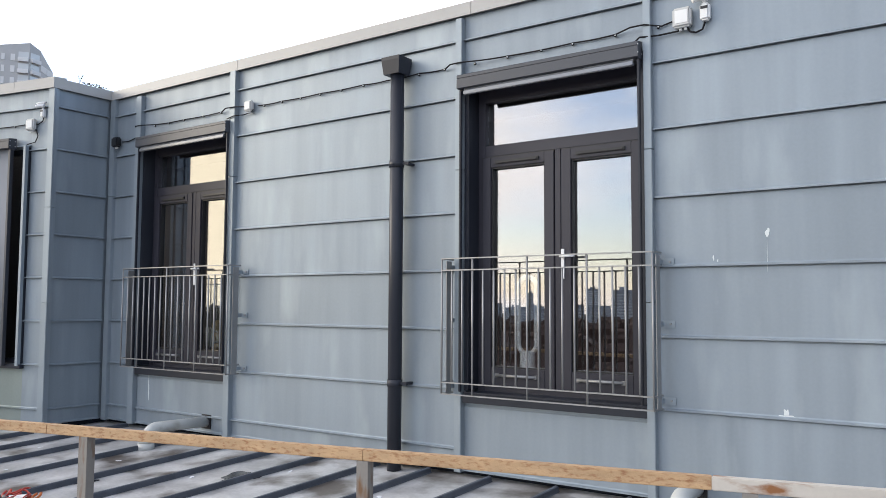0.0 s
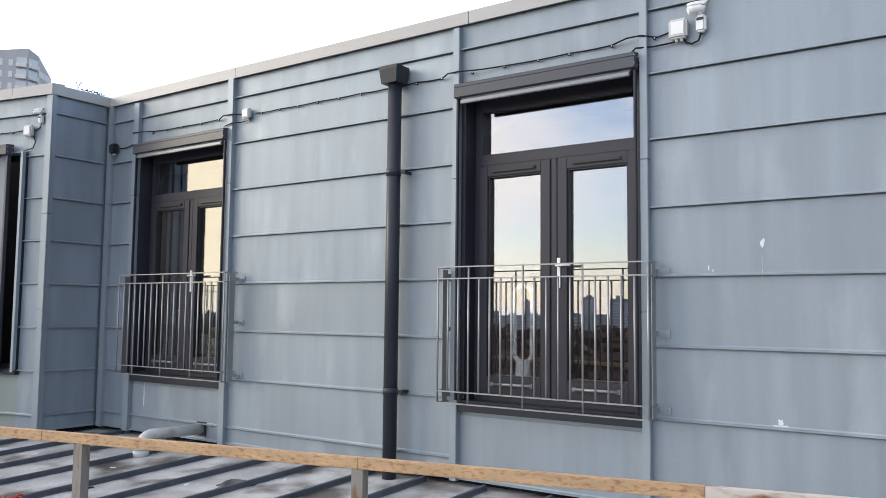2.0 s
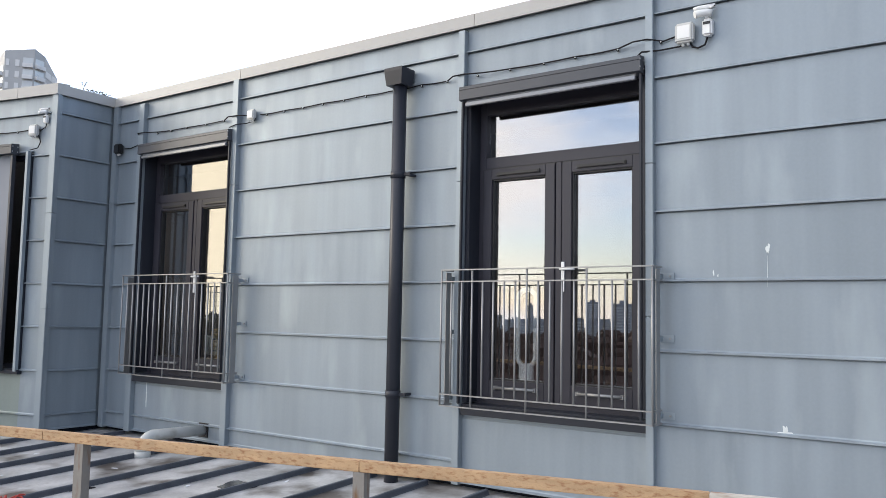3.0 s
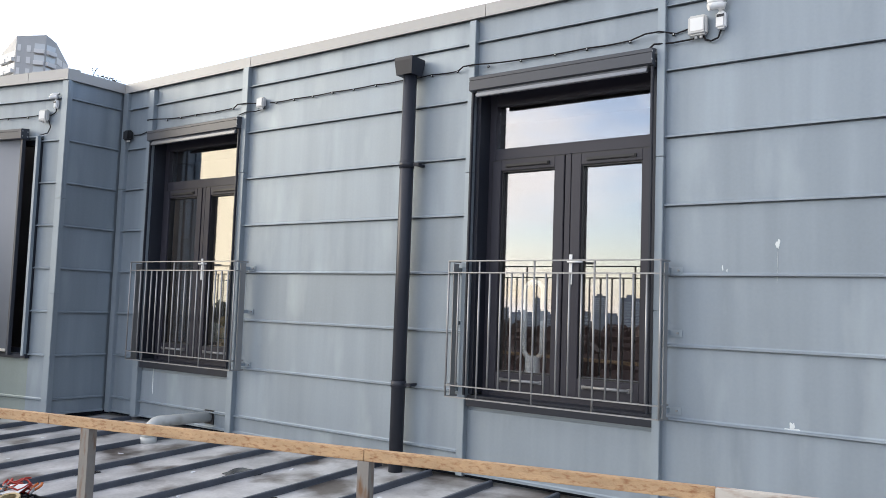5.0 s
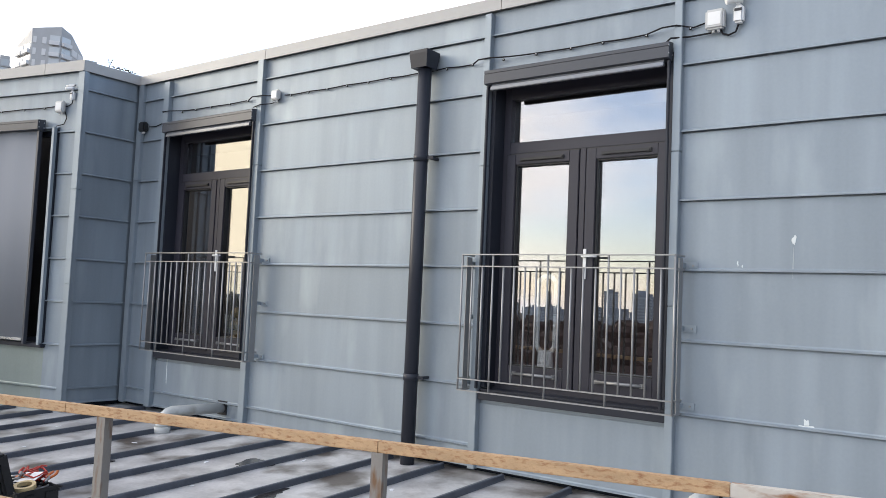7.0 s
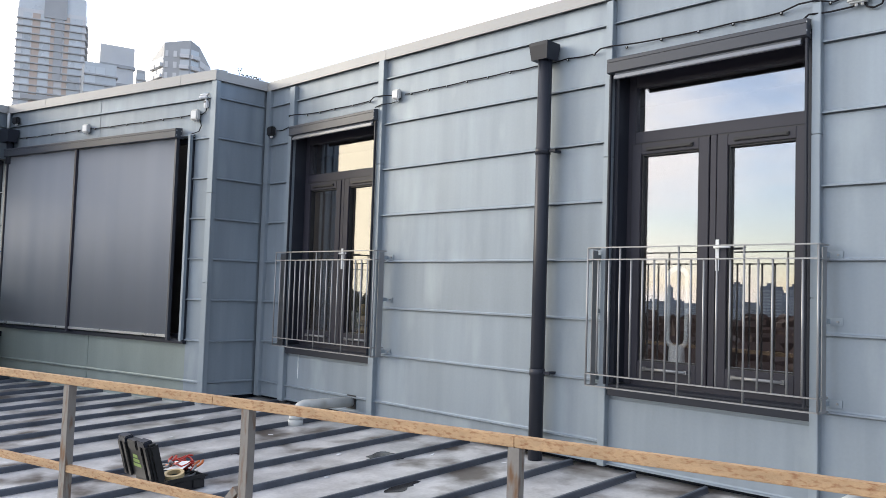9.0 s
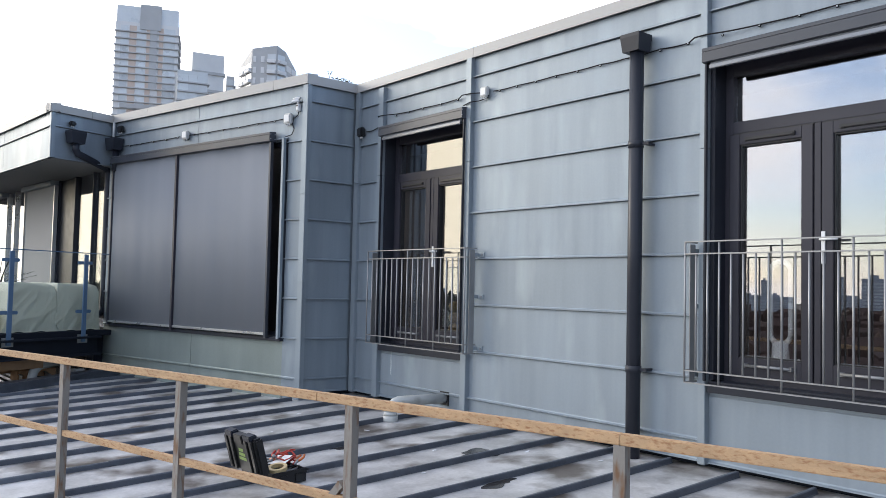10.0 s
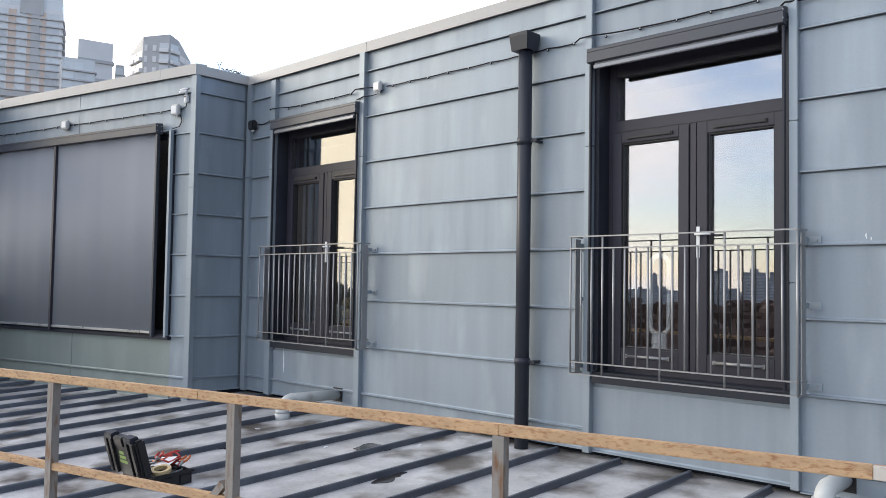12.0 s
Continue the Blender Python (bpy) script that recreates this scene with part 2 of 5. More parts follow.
wall_main = wall_block("wall_main", [(-8.9, OPEN_L[0], 0.515, TOP), (OPEN_L[0], OPEN_L[1], 0.515, SILL), (OPEN_L[0], OPEN_L[1], HEAD, TOP),
                                     (OPEN_L[1], OPEN_R[0], 0.515, TOP), (OPEN_R[0], OPEN_R[1], 0.515, SILL), (OPEN_R[0], OPEN_R[1], HEAD, TOP),
                                     (OPEN_R[1], 5.0, 0.515, TOP)], 0.015, 0.32, ZINC_TRIM, "long wall clad in blue-grey weathered zinc panels")
wall_return = wall_block("wall_return", [(-9.1, CORNER_X - 0.015, 0.515, TOP)], CORNER_Y + 0.02, 0.014, ZINC_TRIM, "short return wall clad in weathered zinc panels")
LW_OPEN = (-4.50, -0.36, 1.19, 3.72)
wall_wing = wall_block("wall_wing", [(-4.72, LW_OPEN[0], 0.2, TOP), (LW_OPEN[1], -0.02, 0.2, TOP), (LW_OPEN[0], LW_OPEN[1], 0.2, LW_OPEN[2]),
                                     (LW_OPEN[0], LW_OPEN[1], LW_OPEN[3], TOP)], 0.015, 0.30, ZINC_TRIM, "angled wing wall clad in zinc panels", LEFT)
# near-black wall foot paints in the shadow gap below the panels
block("plinth", NAVY, None, -8.9, 5.0, 0.10, 0.32, 0.2, 0.514)
tagged(bpy.data.objects["plinth"], "set-back wall foot, darkened as the shade under the cladding", "plinth", kind="structure")
block("plinth_return", NAVY, None, -9.1, CORNER_X - 0.08, CORNER_Y + 0.02, 0.09, 0.2, 0.514)
tagged(bpy.data.objects["plinth_return"], "set-back wall foot, darkened as the shade under the return wall", "plinth", kind="structure")
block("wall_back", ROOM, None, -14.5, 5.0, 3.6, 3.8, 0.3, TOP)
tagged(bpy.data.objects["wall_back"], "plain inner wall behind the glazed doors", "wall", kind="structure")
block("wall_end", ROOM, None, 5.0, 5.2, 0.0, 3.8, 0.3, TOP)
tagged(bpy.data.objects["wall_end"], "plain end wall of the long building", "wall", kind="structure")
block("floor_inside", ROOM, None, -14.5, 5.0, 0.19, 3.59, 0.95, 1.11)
tagged(bpy.data.objects["floor_inside"], "floor of the rooms behind the doors, gloom in its colour", "floor", kind="structure")
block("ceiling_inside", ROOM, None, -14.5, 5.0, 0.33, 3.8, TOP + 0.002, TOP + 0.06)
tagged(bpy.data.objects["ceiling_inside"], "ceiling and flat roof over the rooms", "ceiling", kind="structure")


def coping(name, length, m, joints, deep=0.42, rise=0.105):
    """Sheet-metal capping along a wall's own x from -length to 0, with butt joints."""
    ob = base_at(name, m, "pale grey sheet-metal coping along the wall top", "coping", kind="structure")
    edges = [-length, *joints, 0.0]
    for a, b in zip(edges, edges[1:]):
        bm = bmesh.new()
        prism(bm, [(-0.045, TOP - 0.012), (-0.045, TOP + rise), (deep, TOP + rise + 0.02), (deep, TOP - 0.012), (deep - 0.02, TOP - 0.012), (deep - 0.02, TOP + 0.004), (-0.03, TOP + 0.004), (-0.03, TOP - 0.012)], a + 0.003, b - 0.003)
        part("coping_sheet", bm, COPING, ob)
    return ob


coping("coping_main", 13.86, pose(5.0, 0, 0), (-11.45, -8.45, -5.45, -2.45), rise=0.1)
coping("coping_return", 0.785, pose(CORNER_X, 0.0, 0, 0, 0, 90), ())
coping("coping_wing", 4.66, LEFT @ pose(0.045, 0, 0), (-3.66, -0.66), 0.13, 0.115)


def zinc_panel(w, z0, z1, material, lip=0.028):
    """One horizontal zinc tray of width w: flat face, folded standing lip along its lower edge."""
    bm = bmesh.new()
    prism(bm, [(0.012, z0), (-lip, z0 - 0.004), (-lip, z0 + 0.006), (-0.006, z0 + 0.011), (0.0, z0 + 0.02), (0.0, z1 - 0.014), (0.012, z1 - 0.014)], -w / 2, w / 2)
    return finish(bm, "panel", material)


def clad(parent, m, x0, x1, zs, material):
    for a, b in zip(zs, zs[1:]):
        ob = new("panel", zinc_panel(x1 - x0, a, b, material))
        ob.parent = parent
        ob.matrix_world = m @ pose((x0 + x1) / 2, 0, 0)


ROWS = (0.52, *SEAMS, TOP)
ROWS_EAST = (0.49, 0.66, 1.152, 1.672, 2.181, 2.690, 3.198, 3.696, 4.186, TOP)
clad(wall_main, pose(0, 0, 0), -8.68, -8.235, ROWS, ZINC)
clad(wall_main, pose(0, 0, 0), -6.46, -3.603, ROWS, ZINC)
clad(wall_main, pose(0, 0, 0), -1.85, 5.0, ROWS_EAST, ZINC)
for x0, x1 in ((-8.128, -6.552), (-3.535, -1.91)):
    clad(wall_main, pose(0, 0, 0), x0, x1, (0.52, 0.686, 1.06) if x0 < -5 else (0.52, 1.06), ZINC)
    clad(wall_main, pose(0, 0, 0), x0, x1, (HEAD, 4.186, TOP), ZINC)
clad(wall_return, pose(CORNER_X, 0, 0, 0, 0, 90), CORNER_Y + 0.04, -0.06, ROWS, ZINC)
clad(wall_wing, LEFT, -0.338, -0.06, ROWS, ZINC)
for x0, x1 in ((-4.72, -2.315), (-2.307, -0.338)):
    clad(wall_wing, LEFT, x0, x1, (0.40, 0.686, 1.17), ZINC_OLIVE)
    clad(wall_wing, LEFT, x0, x1, (3.74, 4.186, TOP), ZINC)
clad(wall_wing, LEFT, -4.72, -4.52, (1.17, 1.686, 2.186, 2.685, 3.186, 3.74), ZINC)


def batten(m, x0, x1, z0, z1, cuts, deep=0.055):
    ob = base_at("batten", m, "vertical zinc cover strip between cladding panels", "batten", "vertical cover strips", "structure")
    zs = [z0, *sorted(cuts), z1]
    for a, b in zip(zs, zs[1:]):
        bm = bmesh.new()
        box(bm, x0, x1, -deep, 0.014, a + 0.002, b - 0.002)
        part("cover_strip", bm, ZINC_TRIM, ob, bevel=0.004)
    return ob


O = pose(0, 0, 0)
batten(O, -8.235, -8.13, 0.50, 4.37, (3.25,))
batten(O, -6.55, -6.46, 0.50, 4.40, (3.25,))
batten(O, -3.603, -3.536, 0.50, 4.38, (3.05, 1.92))
batten(O, -1.909, -1.849, 0.50, 4.40, (3.05, 1.92))
batten(LEFT, -0.055, 0.042, 0.50, 4.40, (3.0, 1.9), 0.03)
batten(pose(CORNER_X, 0, 0, 0, 0, 90), CORNER_Y - 0.0, CORNER_Y + 0.05, 0.50, 4.40, (3.0, 1.9), 0.03)
batten(O, -8.775, -8.68, 0.50, 4.40, (3.2,), 0.045)

# ---- sloping zinc roof in front ----
SLOPE, ROOF_Z = 0.047, 0.46
roof_tilt = Matrix.Translation((0, 0, ROOF_Z)) @ Matrix.Rotation(math.atan(SLOPE), 4, "X")
bm = bmesh.new()
outline = [(-13.75, 0.3), (7.0, 0.3), (7.0, -9.5), (-9.75, -9.5)]
low = [bm.verts.new(roof_tilt @ Vector((x, y, -0.22))) for x, y in outline]
high = [bm.verts.new(roof_tilt @ Vector((x, y, 0))) for x, y in outline]
bm.faces.new(high), bm.faces.new(low[::-1])
for k in range(4):
    bm.faces.new([low[k], low[(k + 1) % 4], high[(k + 1) % 4], high[k]])
roof = tagged(part("roof", bm, ROOF), "low-pitched grey sheet-metal roof with dark water stains", "roof", kind="structure")


def verge_x(y):
    return -13.75 + (0.3 - y) * 4.0 / 9.8


def roof_roll(x, y0, y1):
    """One raised batten-roll seam down the slope, in two lengths with a lapped joint cap."""
    split = y0 + (y1 - y0) * random.uniform(0.35, 0.7)
    for a, b, h in ((y0, split, 0.042), (split - 0.05, y1, 0.046)):
        bm = bmesh.new()
        ends = [[bm.verts.new(roof_tilt @ Vector((x + dx, y, dz))) for dx, dz in ((-0.031, 0.002), (-0.021, 0.007), (-0.017, h - 0.006), (-0.010, h), (0.010, h), (0.017, h - 0.006), (0.021, 0.007), (0.031, 0.002))] for y in (a, b)]
        for j in range(7):
            bm.faces.new([ends[0][j], ends[0][j + 1], ends[1][j + 1], ends[1][j]])
        bm.faces.new(ends[0]), bm.faces.new(ends[1][::-1])
        part("roof_seam", bm, SHADED_ROOF_METAL, roof)


ROLLS = [-3.27, -3.88, -4.445, -5.07, -5.66, -6.27, -6.98, -7.65]
ROLLS += [-8.26 - 0.6 * k for k in range(8)] + [-2.66 + 0.6 * k for k in range(14)]
for x in ROLLS:
    near = max(-9.4, 0.3 - (x + 13.75) * 9.8 / 4.0) if x < -9.75 else -9.4
    far = -0.02 if x > -8.75 else CORNER_Y - 0.05 - (CORNER_X - x) * 0.198
    if far - near > 0.4:
        roof_roll(x, near, far)

# raised edge flashing at the far end of the roof
bm = bmesh.new()
for lo, hi, w in ((0.0, 0.10, 0.10), (0.10, 0.125, 0.14)):
    rows = []
    for y in (0.3, -9.5):
        rows.append([bm.verts.new(roof_tilt @ Vector((verge_x(y) + dx, y, z))) for dx, z in ((w, lo), (w, hi), (-w, hi), (-w, lo))])
    for j in range(4):
        bm.faces.new([rows[0][j], rows[0][(j + 1) % 4], rows[1][(j + 1) % 4], rows[1][j]])
    bm.faces.new(rows[0]), bm.faces.new(rows[1][::-1])
tagged(part("roof_edge_trim", bm, SHADED_ROOF_METAL), "raised grey metal edge trim of the roof", "trim", kind="structure")

bm = bmesh.new()
box(bm, -3000, 3000, -3000, 3000, -31, -30)
tagged(part("ground", bm, GRASSY), "brown built-up city ground far below", "ground", kind="structure")


# ---- doors, screens and balconies ----
def french_door(x0, x1, name):
    """A pair of glazed leaves under a transom light, set back in the wall; x0 to x1 is the clear opening."""
    ob = base_at(name, pose((x0 + x1) / 2, 0, SILL), "anthracite glazed double door with a transom light above", "door", "glazed double doors", "structure")
    w, Y = (x1 - x0) / 2, 0.14
    h, tz, top = HEAD - SILL, 3.191 - SILL, 3.747 - SILL
    lining, w = w, 0.770
    bm = bmesh.new()
    for d in ((-w, -w + 0.07, 0, h), (w - 0.07, w, 0, h), (-w + 0.07, w - 0.07, top - 0.10, h), (-w + 0.07, w - 0.07, tz - 0.02, tz + 0.078), (-w + 0.07, w - 0.07, 0, 0.07)):
        box(bm, d[0], d[1], Y, Y + 0.07, d[2], d[3])
    part("frame", bm, FRAME_GREY, ob, bevel=0.004)
    bm = bmesh.new()
    box(bm, -0.025, 0.025, Y - 0.006, Y + 0.045, 0.072, tz - 0.022)
    part("meeting_post", bm, FRAME_GREY, ob, bevel=0.003)
    for sx in (-1, 1):
        a, b = (-w + 0.048, -0.033) if sx < 0 else (0.033, w - 0.048)
        bm = bmesh.new()
        z0, z1, s = 0.060, tz - 0.030, 0.086
        box(bm, a, a + s, Y - 0.012, Y + 0.07, z0, z1), box(bm, b - s, b, Y - 0.012, Y + 0.07, z0, z1)
        box(bm, a + s, b - s, Y - 0.012, Y + 0.07, z1 - s, z1), box(bm, a + s, b - s, Y - 0.012, Y + 0.07, z0, z0 + 0.16)
        leaf = part("leaf", bm, FRAME_GREY, ob, bevel=0.004)
        # raised black strips stand for the shaded gap between leaf and frame
        bm = bmesh.new()
        edge = a - 0.008 if sx < 0 else b
        box(bm, edge, edge + 0.008, Y - 0.004, Y - 0.0005, z0, z1 + 0.008)
        box(bm, a, b, Y - 0.004, Y - 0.0005, z1, z1 + 0.008)
        part("gasket", bm, BLACK, leaf, "black strip for the shaded gap round the leaf")
        bm = bmesh.new()
        box(bm, a + s + 0.001, b - s - 0.001, Y + 0.044, Y + 0.050, z0 + 0.161, z1 - s - 0.001)
        pane = part("pane", bm, GLASS, leaf)
        pane.visible_shadow = False
        bm = bmesh.new()
        g = 0.012
        box(bm, a + s, a + s + g, Y + 0.006, Y + 0.043, z0 + 0.16, z1 - s), box(bm, b - s - g, b - s, Y + 0.006, Y + 0.043, z0 + 0.16, z1 - s)
        box(bm, a + s + g, b - s - g, Y + 0.006, Y + 0.043, z0 + 0.16, z0 + 0.16 + g), box(bm, a + s + g, b - s - g, Y + 0.006, Y + 0.043, z1 - s - g, z1 - s)
        part("glazing_bead", bm, BLACK, leaf)
        c = (a + b) / 2
        bm = bmesh.new()
        box(bm, c - 0.20, c + 0.20, Y - 0.032, Y - 0.010, z1 - 0.058, z1 - 0.034)
        box(bm, c - 0.21, c - 0.17, Y - 0.026, Y - 0.010, z1 - 0.062, z1 - 0.03), box(bm, c + 0.17, c + 0.21, Y - 0.026, Y - 0.010, z1 - 0.062, z1 - 0.03)
        part("trickle_vent", bm, BLACK, leaf, "slim dark ventilator hood", bevel=0.004)
        bm = bmesh.new()
        tube(bm, (c - 0.19, Y - 0.045, z0 + 0.10), (c + 0.19, Y - 0.045, z0 + 0.10), 0.013)
        box(bm, c - 0.20, c - 0.175, Y - 0.05, Y - 0.010, z0 + 0.085, z0 + 0.115), box(bm, c + 0.175, c + 0.20, Y - 0.05, Y - 0.010, z0 + 0.085, z0 + 0.115)
        part("pull_bar", bm, GALV, leaf, "low grey pull bar")
    bm = bmesh.new()
    box(bm, 0.035, 0.062, Y - 0.022, Y - 0.011, 0.96, 1.20)
    tube(bm, (0.049, Y - 0.02, 1.14), (0.049, Y - 0.06, 1.14), 0.011)
    tube(bm, (0.04, Y - 0.06, 1.14), (0.17, Y - 0.06, 1.14), 0.010)
    part("door_handle", bm, WHITE, ob, "white lever handle on a long plate", bevel=0.0)
    bm = bmesh.new()
    box(bm, -w + 0.072, w - 0.072, Y + 0.044, Y + 0.050, tz + 0.079, top - 0.101)
    pane = part("transom_pane", bm, GLASS, ob)
    pane.visible_shadow = False
    bm = bmesh.new()
    box(bm, -lining + 0.003, lining - 0.003, -0.045, Y, -0.070, 0.0), box(bm, -lining + 0.003, lining - 0.003, -0.03, Y, -0.0, 0.02)
    part("sill", bm, ANTHRACITE, ob, "dark pressed-metal sill", bevel=0.004)
    bm = bmesh.new()
    box(bm, -lining + 0.001, -w - 0.001, -0.01, Y + 0.1, 0.03, h), box(bm, w + 0.001, lining - 0.001, -0.01, Y + 0.1, 0.03, h), box(bm, -w, w, 0.0, Y - 0.001, h - 0.05, h - 0.003)
    part("reveal_lining", bm, ANTHRACITE, ob)
    return ob


def roller_screen(m, x0, x1, top, drop, base, name="roller_screen", posts=(), label="", deep=0.17):
    """A head box with side guides, fabric let down by drop and a bright bottom bar. Its own x runs along the wall."""
    ob = base_at(name, m, label, "roller blind", "outdoor roller screens")
    bm = bmesh.new()
    prism(bm, [(-0.03, top), (-deep + 0.01, top - 0.012), (-deep, top - 0.02), (-deep, top - 0.043), (-deep + 0.005, top - 0.045), (-deep + 0.005, top - 0.049), (-deep, top - 0.051), (-deep, top - 0.128), (-deep + 0.012, top - 0.133), (-0.03, top - 0.14)], x0, x1)
    head = part("head_box", bm, HEAD_GREY, ob)
    for y in (-0.05, -0.12):
        for z in (top - 0.04, top - 0.10):
            bm = bmesh.new()
            tube(bm, (x1 + 0.001, y, z), (x1 + 0.004, y, z), 0.007, 8)
            part("fixing_screw", bm, SILVER, head)
    half = 0.018 if drop > 1 else 0.010
    for gx in (x0 + half + 0.005, x1 - half - 0.002):
        bm = bmesh.new()
        box(bm, gx - half, gx + half, -0.108 if drop > 1 else -0.088, -0.06, base, top - 0.141)
        part("guide_rail", bm, HEAD_GREY if drop > 1 else ANTHRACITE, ob, bevel=0.004)
    spans = [x0 + 0.055, *posts, x1 - 0.04]
    for a, b in zip(spans, spans[1:]):
        bm = bmesh.new()
        n = 32
        rows = [[bm.verts.new((a + 0.006 + (b - a - 0.012) * i / n, -0.09 + (0.005 * math.sin(4.3 * i / n * math.pi) + 0.003 * math.sin(9.1 * i / n * math.pi)) * (1 if drop > 1 else 0.2) + y, z)) for i in range(n + 1)] for y in (0, 0.003) for z in (top - 0.13, top - 0.14 - drop)]
        for r, q in ((0, 1), (3, 2), (1, 3), (2, 0)):
            for i in range(n):
                bm.faces.new([rows[r][i], rows[r][i + 1], rows[q][i + 1], rows[q][i]]).smooth = True
        part("fabric", bm, FABRIC, ob, "dark grey woven screen fabric")
        bm = bmesh.new()
        box(bm, a + 0.004, b - 0.004, -0.108, -0.072, top - 0.14 - drop - 0.032, top - 0.14 - drop)
        part("bottom_bar", bm, SILVER if drop > 1 else BAR_GREY, ob, "slim metal bottom bar", bevel=0.004)
    for x in posts:
        bm = bmesh.new()
        box(bm, x - 0.022, x + 0.022, -0.125, -0.075, base, top - 0.141)
        part("centre_guide", bm, FRAME_GREY, ob, bevel=0.004)
    return ob


def balcony_guard(m):
    """A guard in front of a door: double top and bottom rails, upright bars, side returns, wall brackets."""
    ob = base_at("balcony_railing", m, "galvanised steel guard railing with upright bars before the door", "railing", "door guard railings")
    w, y, r = 0.915, -0.20, 0.0085
    for name, z in (("top_rail", 1.116), ("upper_rail", 1.019), ("lower_rail", 0.09), ("bottom_rail", -0.005)):
        bm = bmesh.new()
        box(bm, -w, w, y - 0.010, y + 0.010, z - 0.005, z + 0.005)
        for sx in (-1, 1):
            box(bm, sx * w - 0.008, sx * w + 0.008, y + 0.010, -0.035, z - 0.007, z + 0.007)
        part(name, bm, GALV, ob)
    n = 19
    for k in range(n):
        x = -w + 2 * w * k / (n - 1)
        tall = k in (3, 8, 13) or k in (0, n - 1)
        bm = bmesh.new()
        tube(bm, (x, y, -0.005 if tall else 0.09), (x, y, 1.116 if tall else 1.019), r, 8)
        part("bar", bm, GALV, ob)
    for sx in (-1, 1):
        bm = bmesh.new()
        box(bm, sx * (w - 0.0) - 0.004, sx * w + 0.004, -0.135, -0.06, 0.0, 1.10)
        part("side_plate", bm, GALV, ob, bevel=0.002)
        for z in (0.05, 0.60, 1.05):
            bm = bmesh.new()
            a, b = sorted((sx * w, sx * (w + 0.09)))
            box(bm, a, b, -0.010, -0.003, z - 0.025, z + 0.025)
            box(bm, sx * w - 0.006, sx * w + 0.006, -0.062, -0.003, z - 0.018, z + 0.018)
            bracket = part("wall_bracket", bm, ZINC_TRIM, ob)
            bm = bmesh.new()
            tube(bm, (sx * (w + 0.06), -0.009, z), (sx * (w + 0.06), -0.02, z), 0.009, 6)
            part("bolt", bm, GALV, bracket)
    return ob


french_door(*OPEN_R, "door_1")
french_door(*OPEN_L, "door_2")
SCREEN_UP = "anthracite outdoor roller screen, nearly rolled up over a door"
roller_screen(O, -3.545, -1.923, 3.87, 0.015, 1.172, label=SCREEN_UP, deep=0.12)
roller_screen(O, -8.13, -6.53, 3.865, 0.015, 1.172, label=SCREEN_UP, deep=0.12)
balcony_guard(pose(-2.715, 0, 1.165))
balcony_guard(pose(-7.25, 0, 1.18))
roller_screen(LEFT, -4.47, -0.55, 3.84, 2.46, 1.17, posts=(-2.66,), label="wide dark grey double roller screen, fully lowered over a window", deep=0.14)

# ---- rusted guard rail in front of the roof ----
rail_posts = [(-8.95, -4.87), (-7.55, -4.53), (-6.144, -4.186), (-4.79, -3.853), (-3.389, -3.50), (-1.915, -3.16), (-0.465, -2.81), (0.97, -2.46), (2.40, -2.11)]
rail_dir = (Vector(rail_posts[5]) - Vector(rail_posts[2])).normalized()
guard = base_at("guard_rail", pose(0, 0, 0), "rusted and flaking cream-painted steel guard rail on the roof", "railing")
rail_m = Matrix.Rotation(math.atan2(rail_dir.y, rail_dir.x), 4, "Z")


def rail_piece(name, a, b, z0, z1, half, material):
    bm = bmesh.new()
    d = Vector((b[0] - a[0], b[1] - a[1], 0))
    m = Matrix.Translation((a[0], a[1], 0)) @ Matrix.Rotation(math.atan2(d.y, d.x), 4, "Z")
    box(bm, 0, d.length, -half, half, z0, z1)
    ob = part(name, bm, material, guard, bevel=0.003)
    ob.matrix_world = m
    return ob


cuts = [rail_posts[0], (-3.62, -3.558), rail_posts[5], (-0.587, -2.84), rail_posts[8]]
for a, b, coat in zip(cuts, cuts[1:], (RUSTY, RUSTY, RUSTY, PALE_PAINT)):
    rail_piece("handrail", a, b, 1.25, 1.296, 0.022, coat)
for a, b in zip(rail_posts, rail_posts[1:]):
    rail_piece("mid_rail", a, b, 0.738, 0.780, 0.019, RUSTY)
bm = bmesh.new()
box(bm, -0.16, 0.02, -0.018, 0.018, -0.02, 0.02, pose(-3.455, -3.517, 0.825, 0, 0, 14) @ pose(0, 0, 0, 0, -48, 0))
part("brace", bm, POST_STEEL, guard)
for x, y in rail_posts:
    foot = ROOF_Z + SLOPE * y
    bm = bmesh.new()
    box(bm, -0.026, 0.026, -0.026, -0.019, foot, 1.25), box(bm, -0.026, -0.019, -0.019, 0.026, foot, 1.25)
    box(bm, 0.019, 0.026, -0.019, 0.026, foot, 1.25), box(bm, -0.019, 0.019, -0.012, 0.02, foot, 1.249)
    post = part("post", bm, POST_STEEL, guard)
    post.matrix_world = Matrix.Translation((x, y, 0)) @ rail_m
    bm = bmesh.new()
    box(bm, -0.09, 0.09, -0.09, 0.09, foot - 0.01, foot + 0.012)
    plate = part("base_plate", bm, POST_STEEL, post)
    plate.matrix_parent_inverse = Matrix.Identity(4)


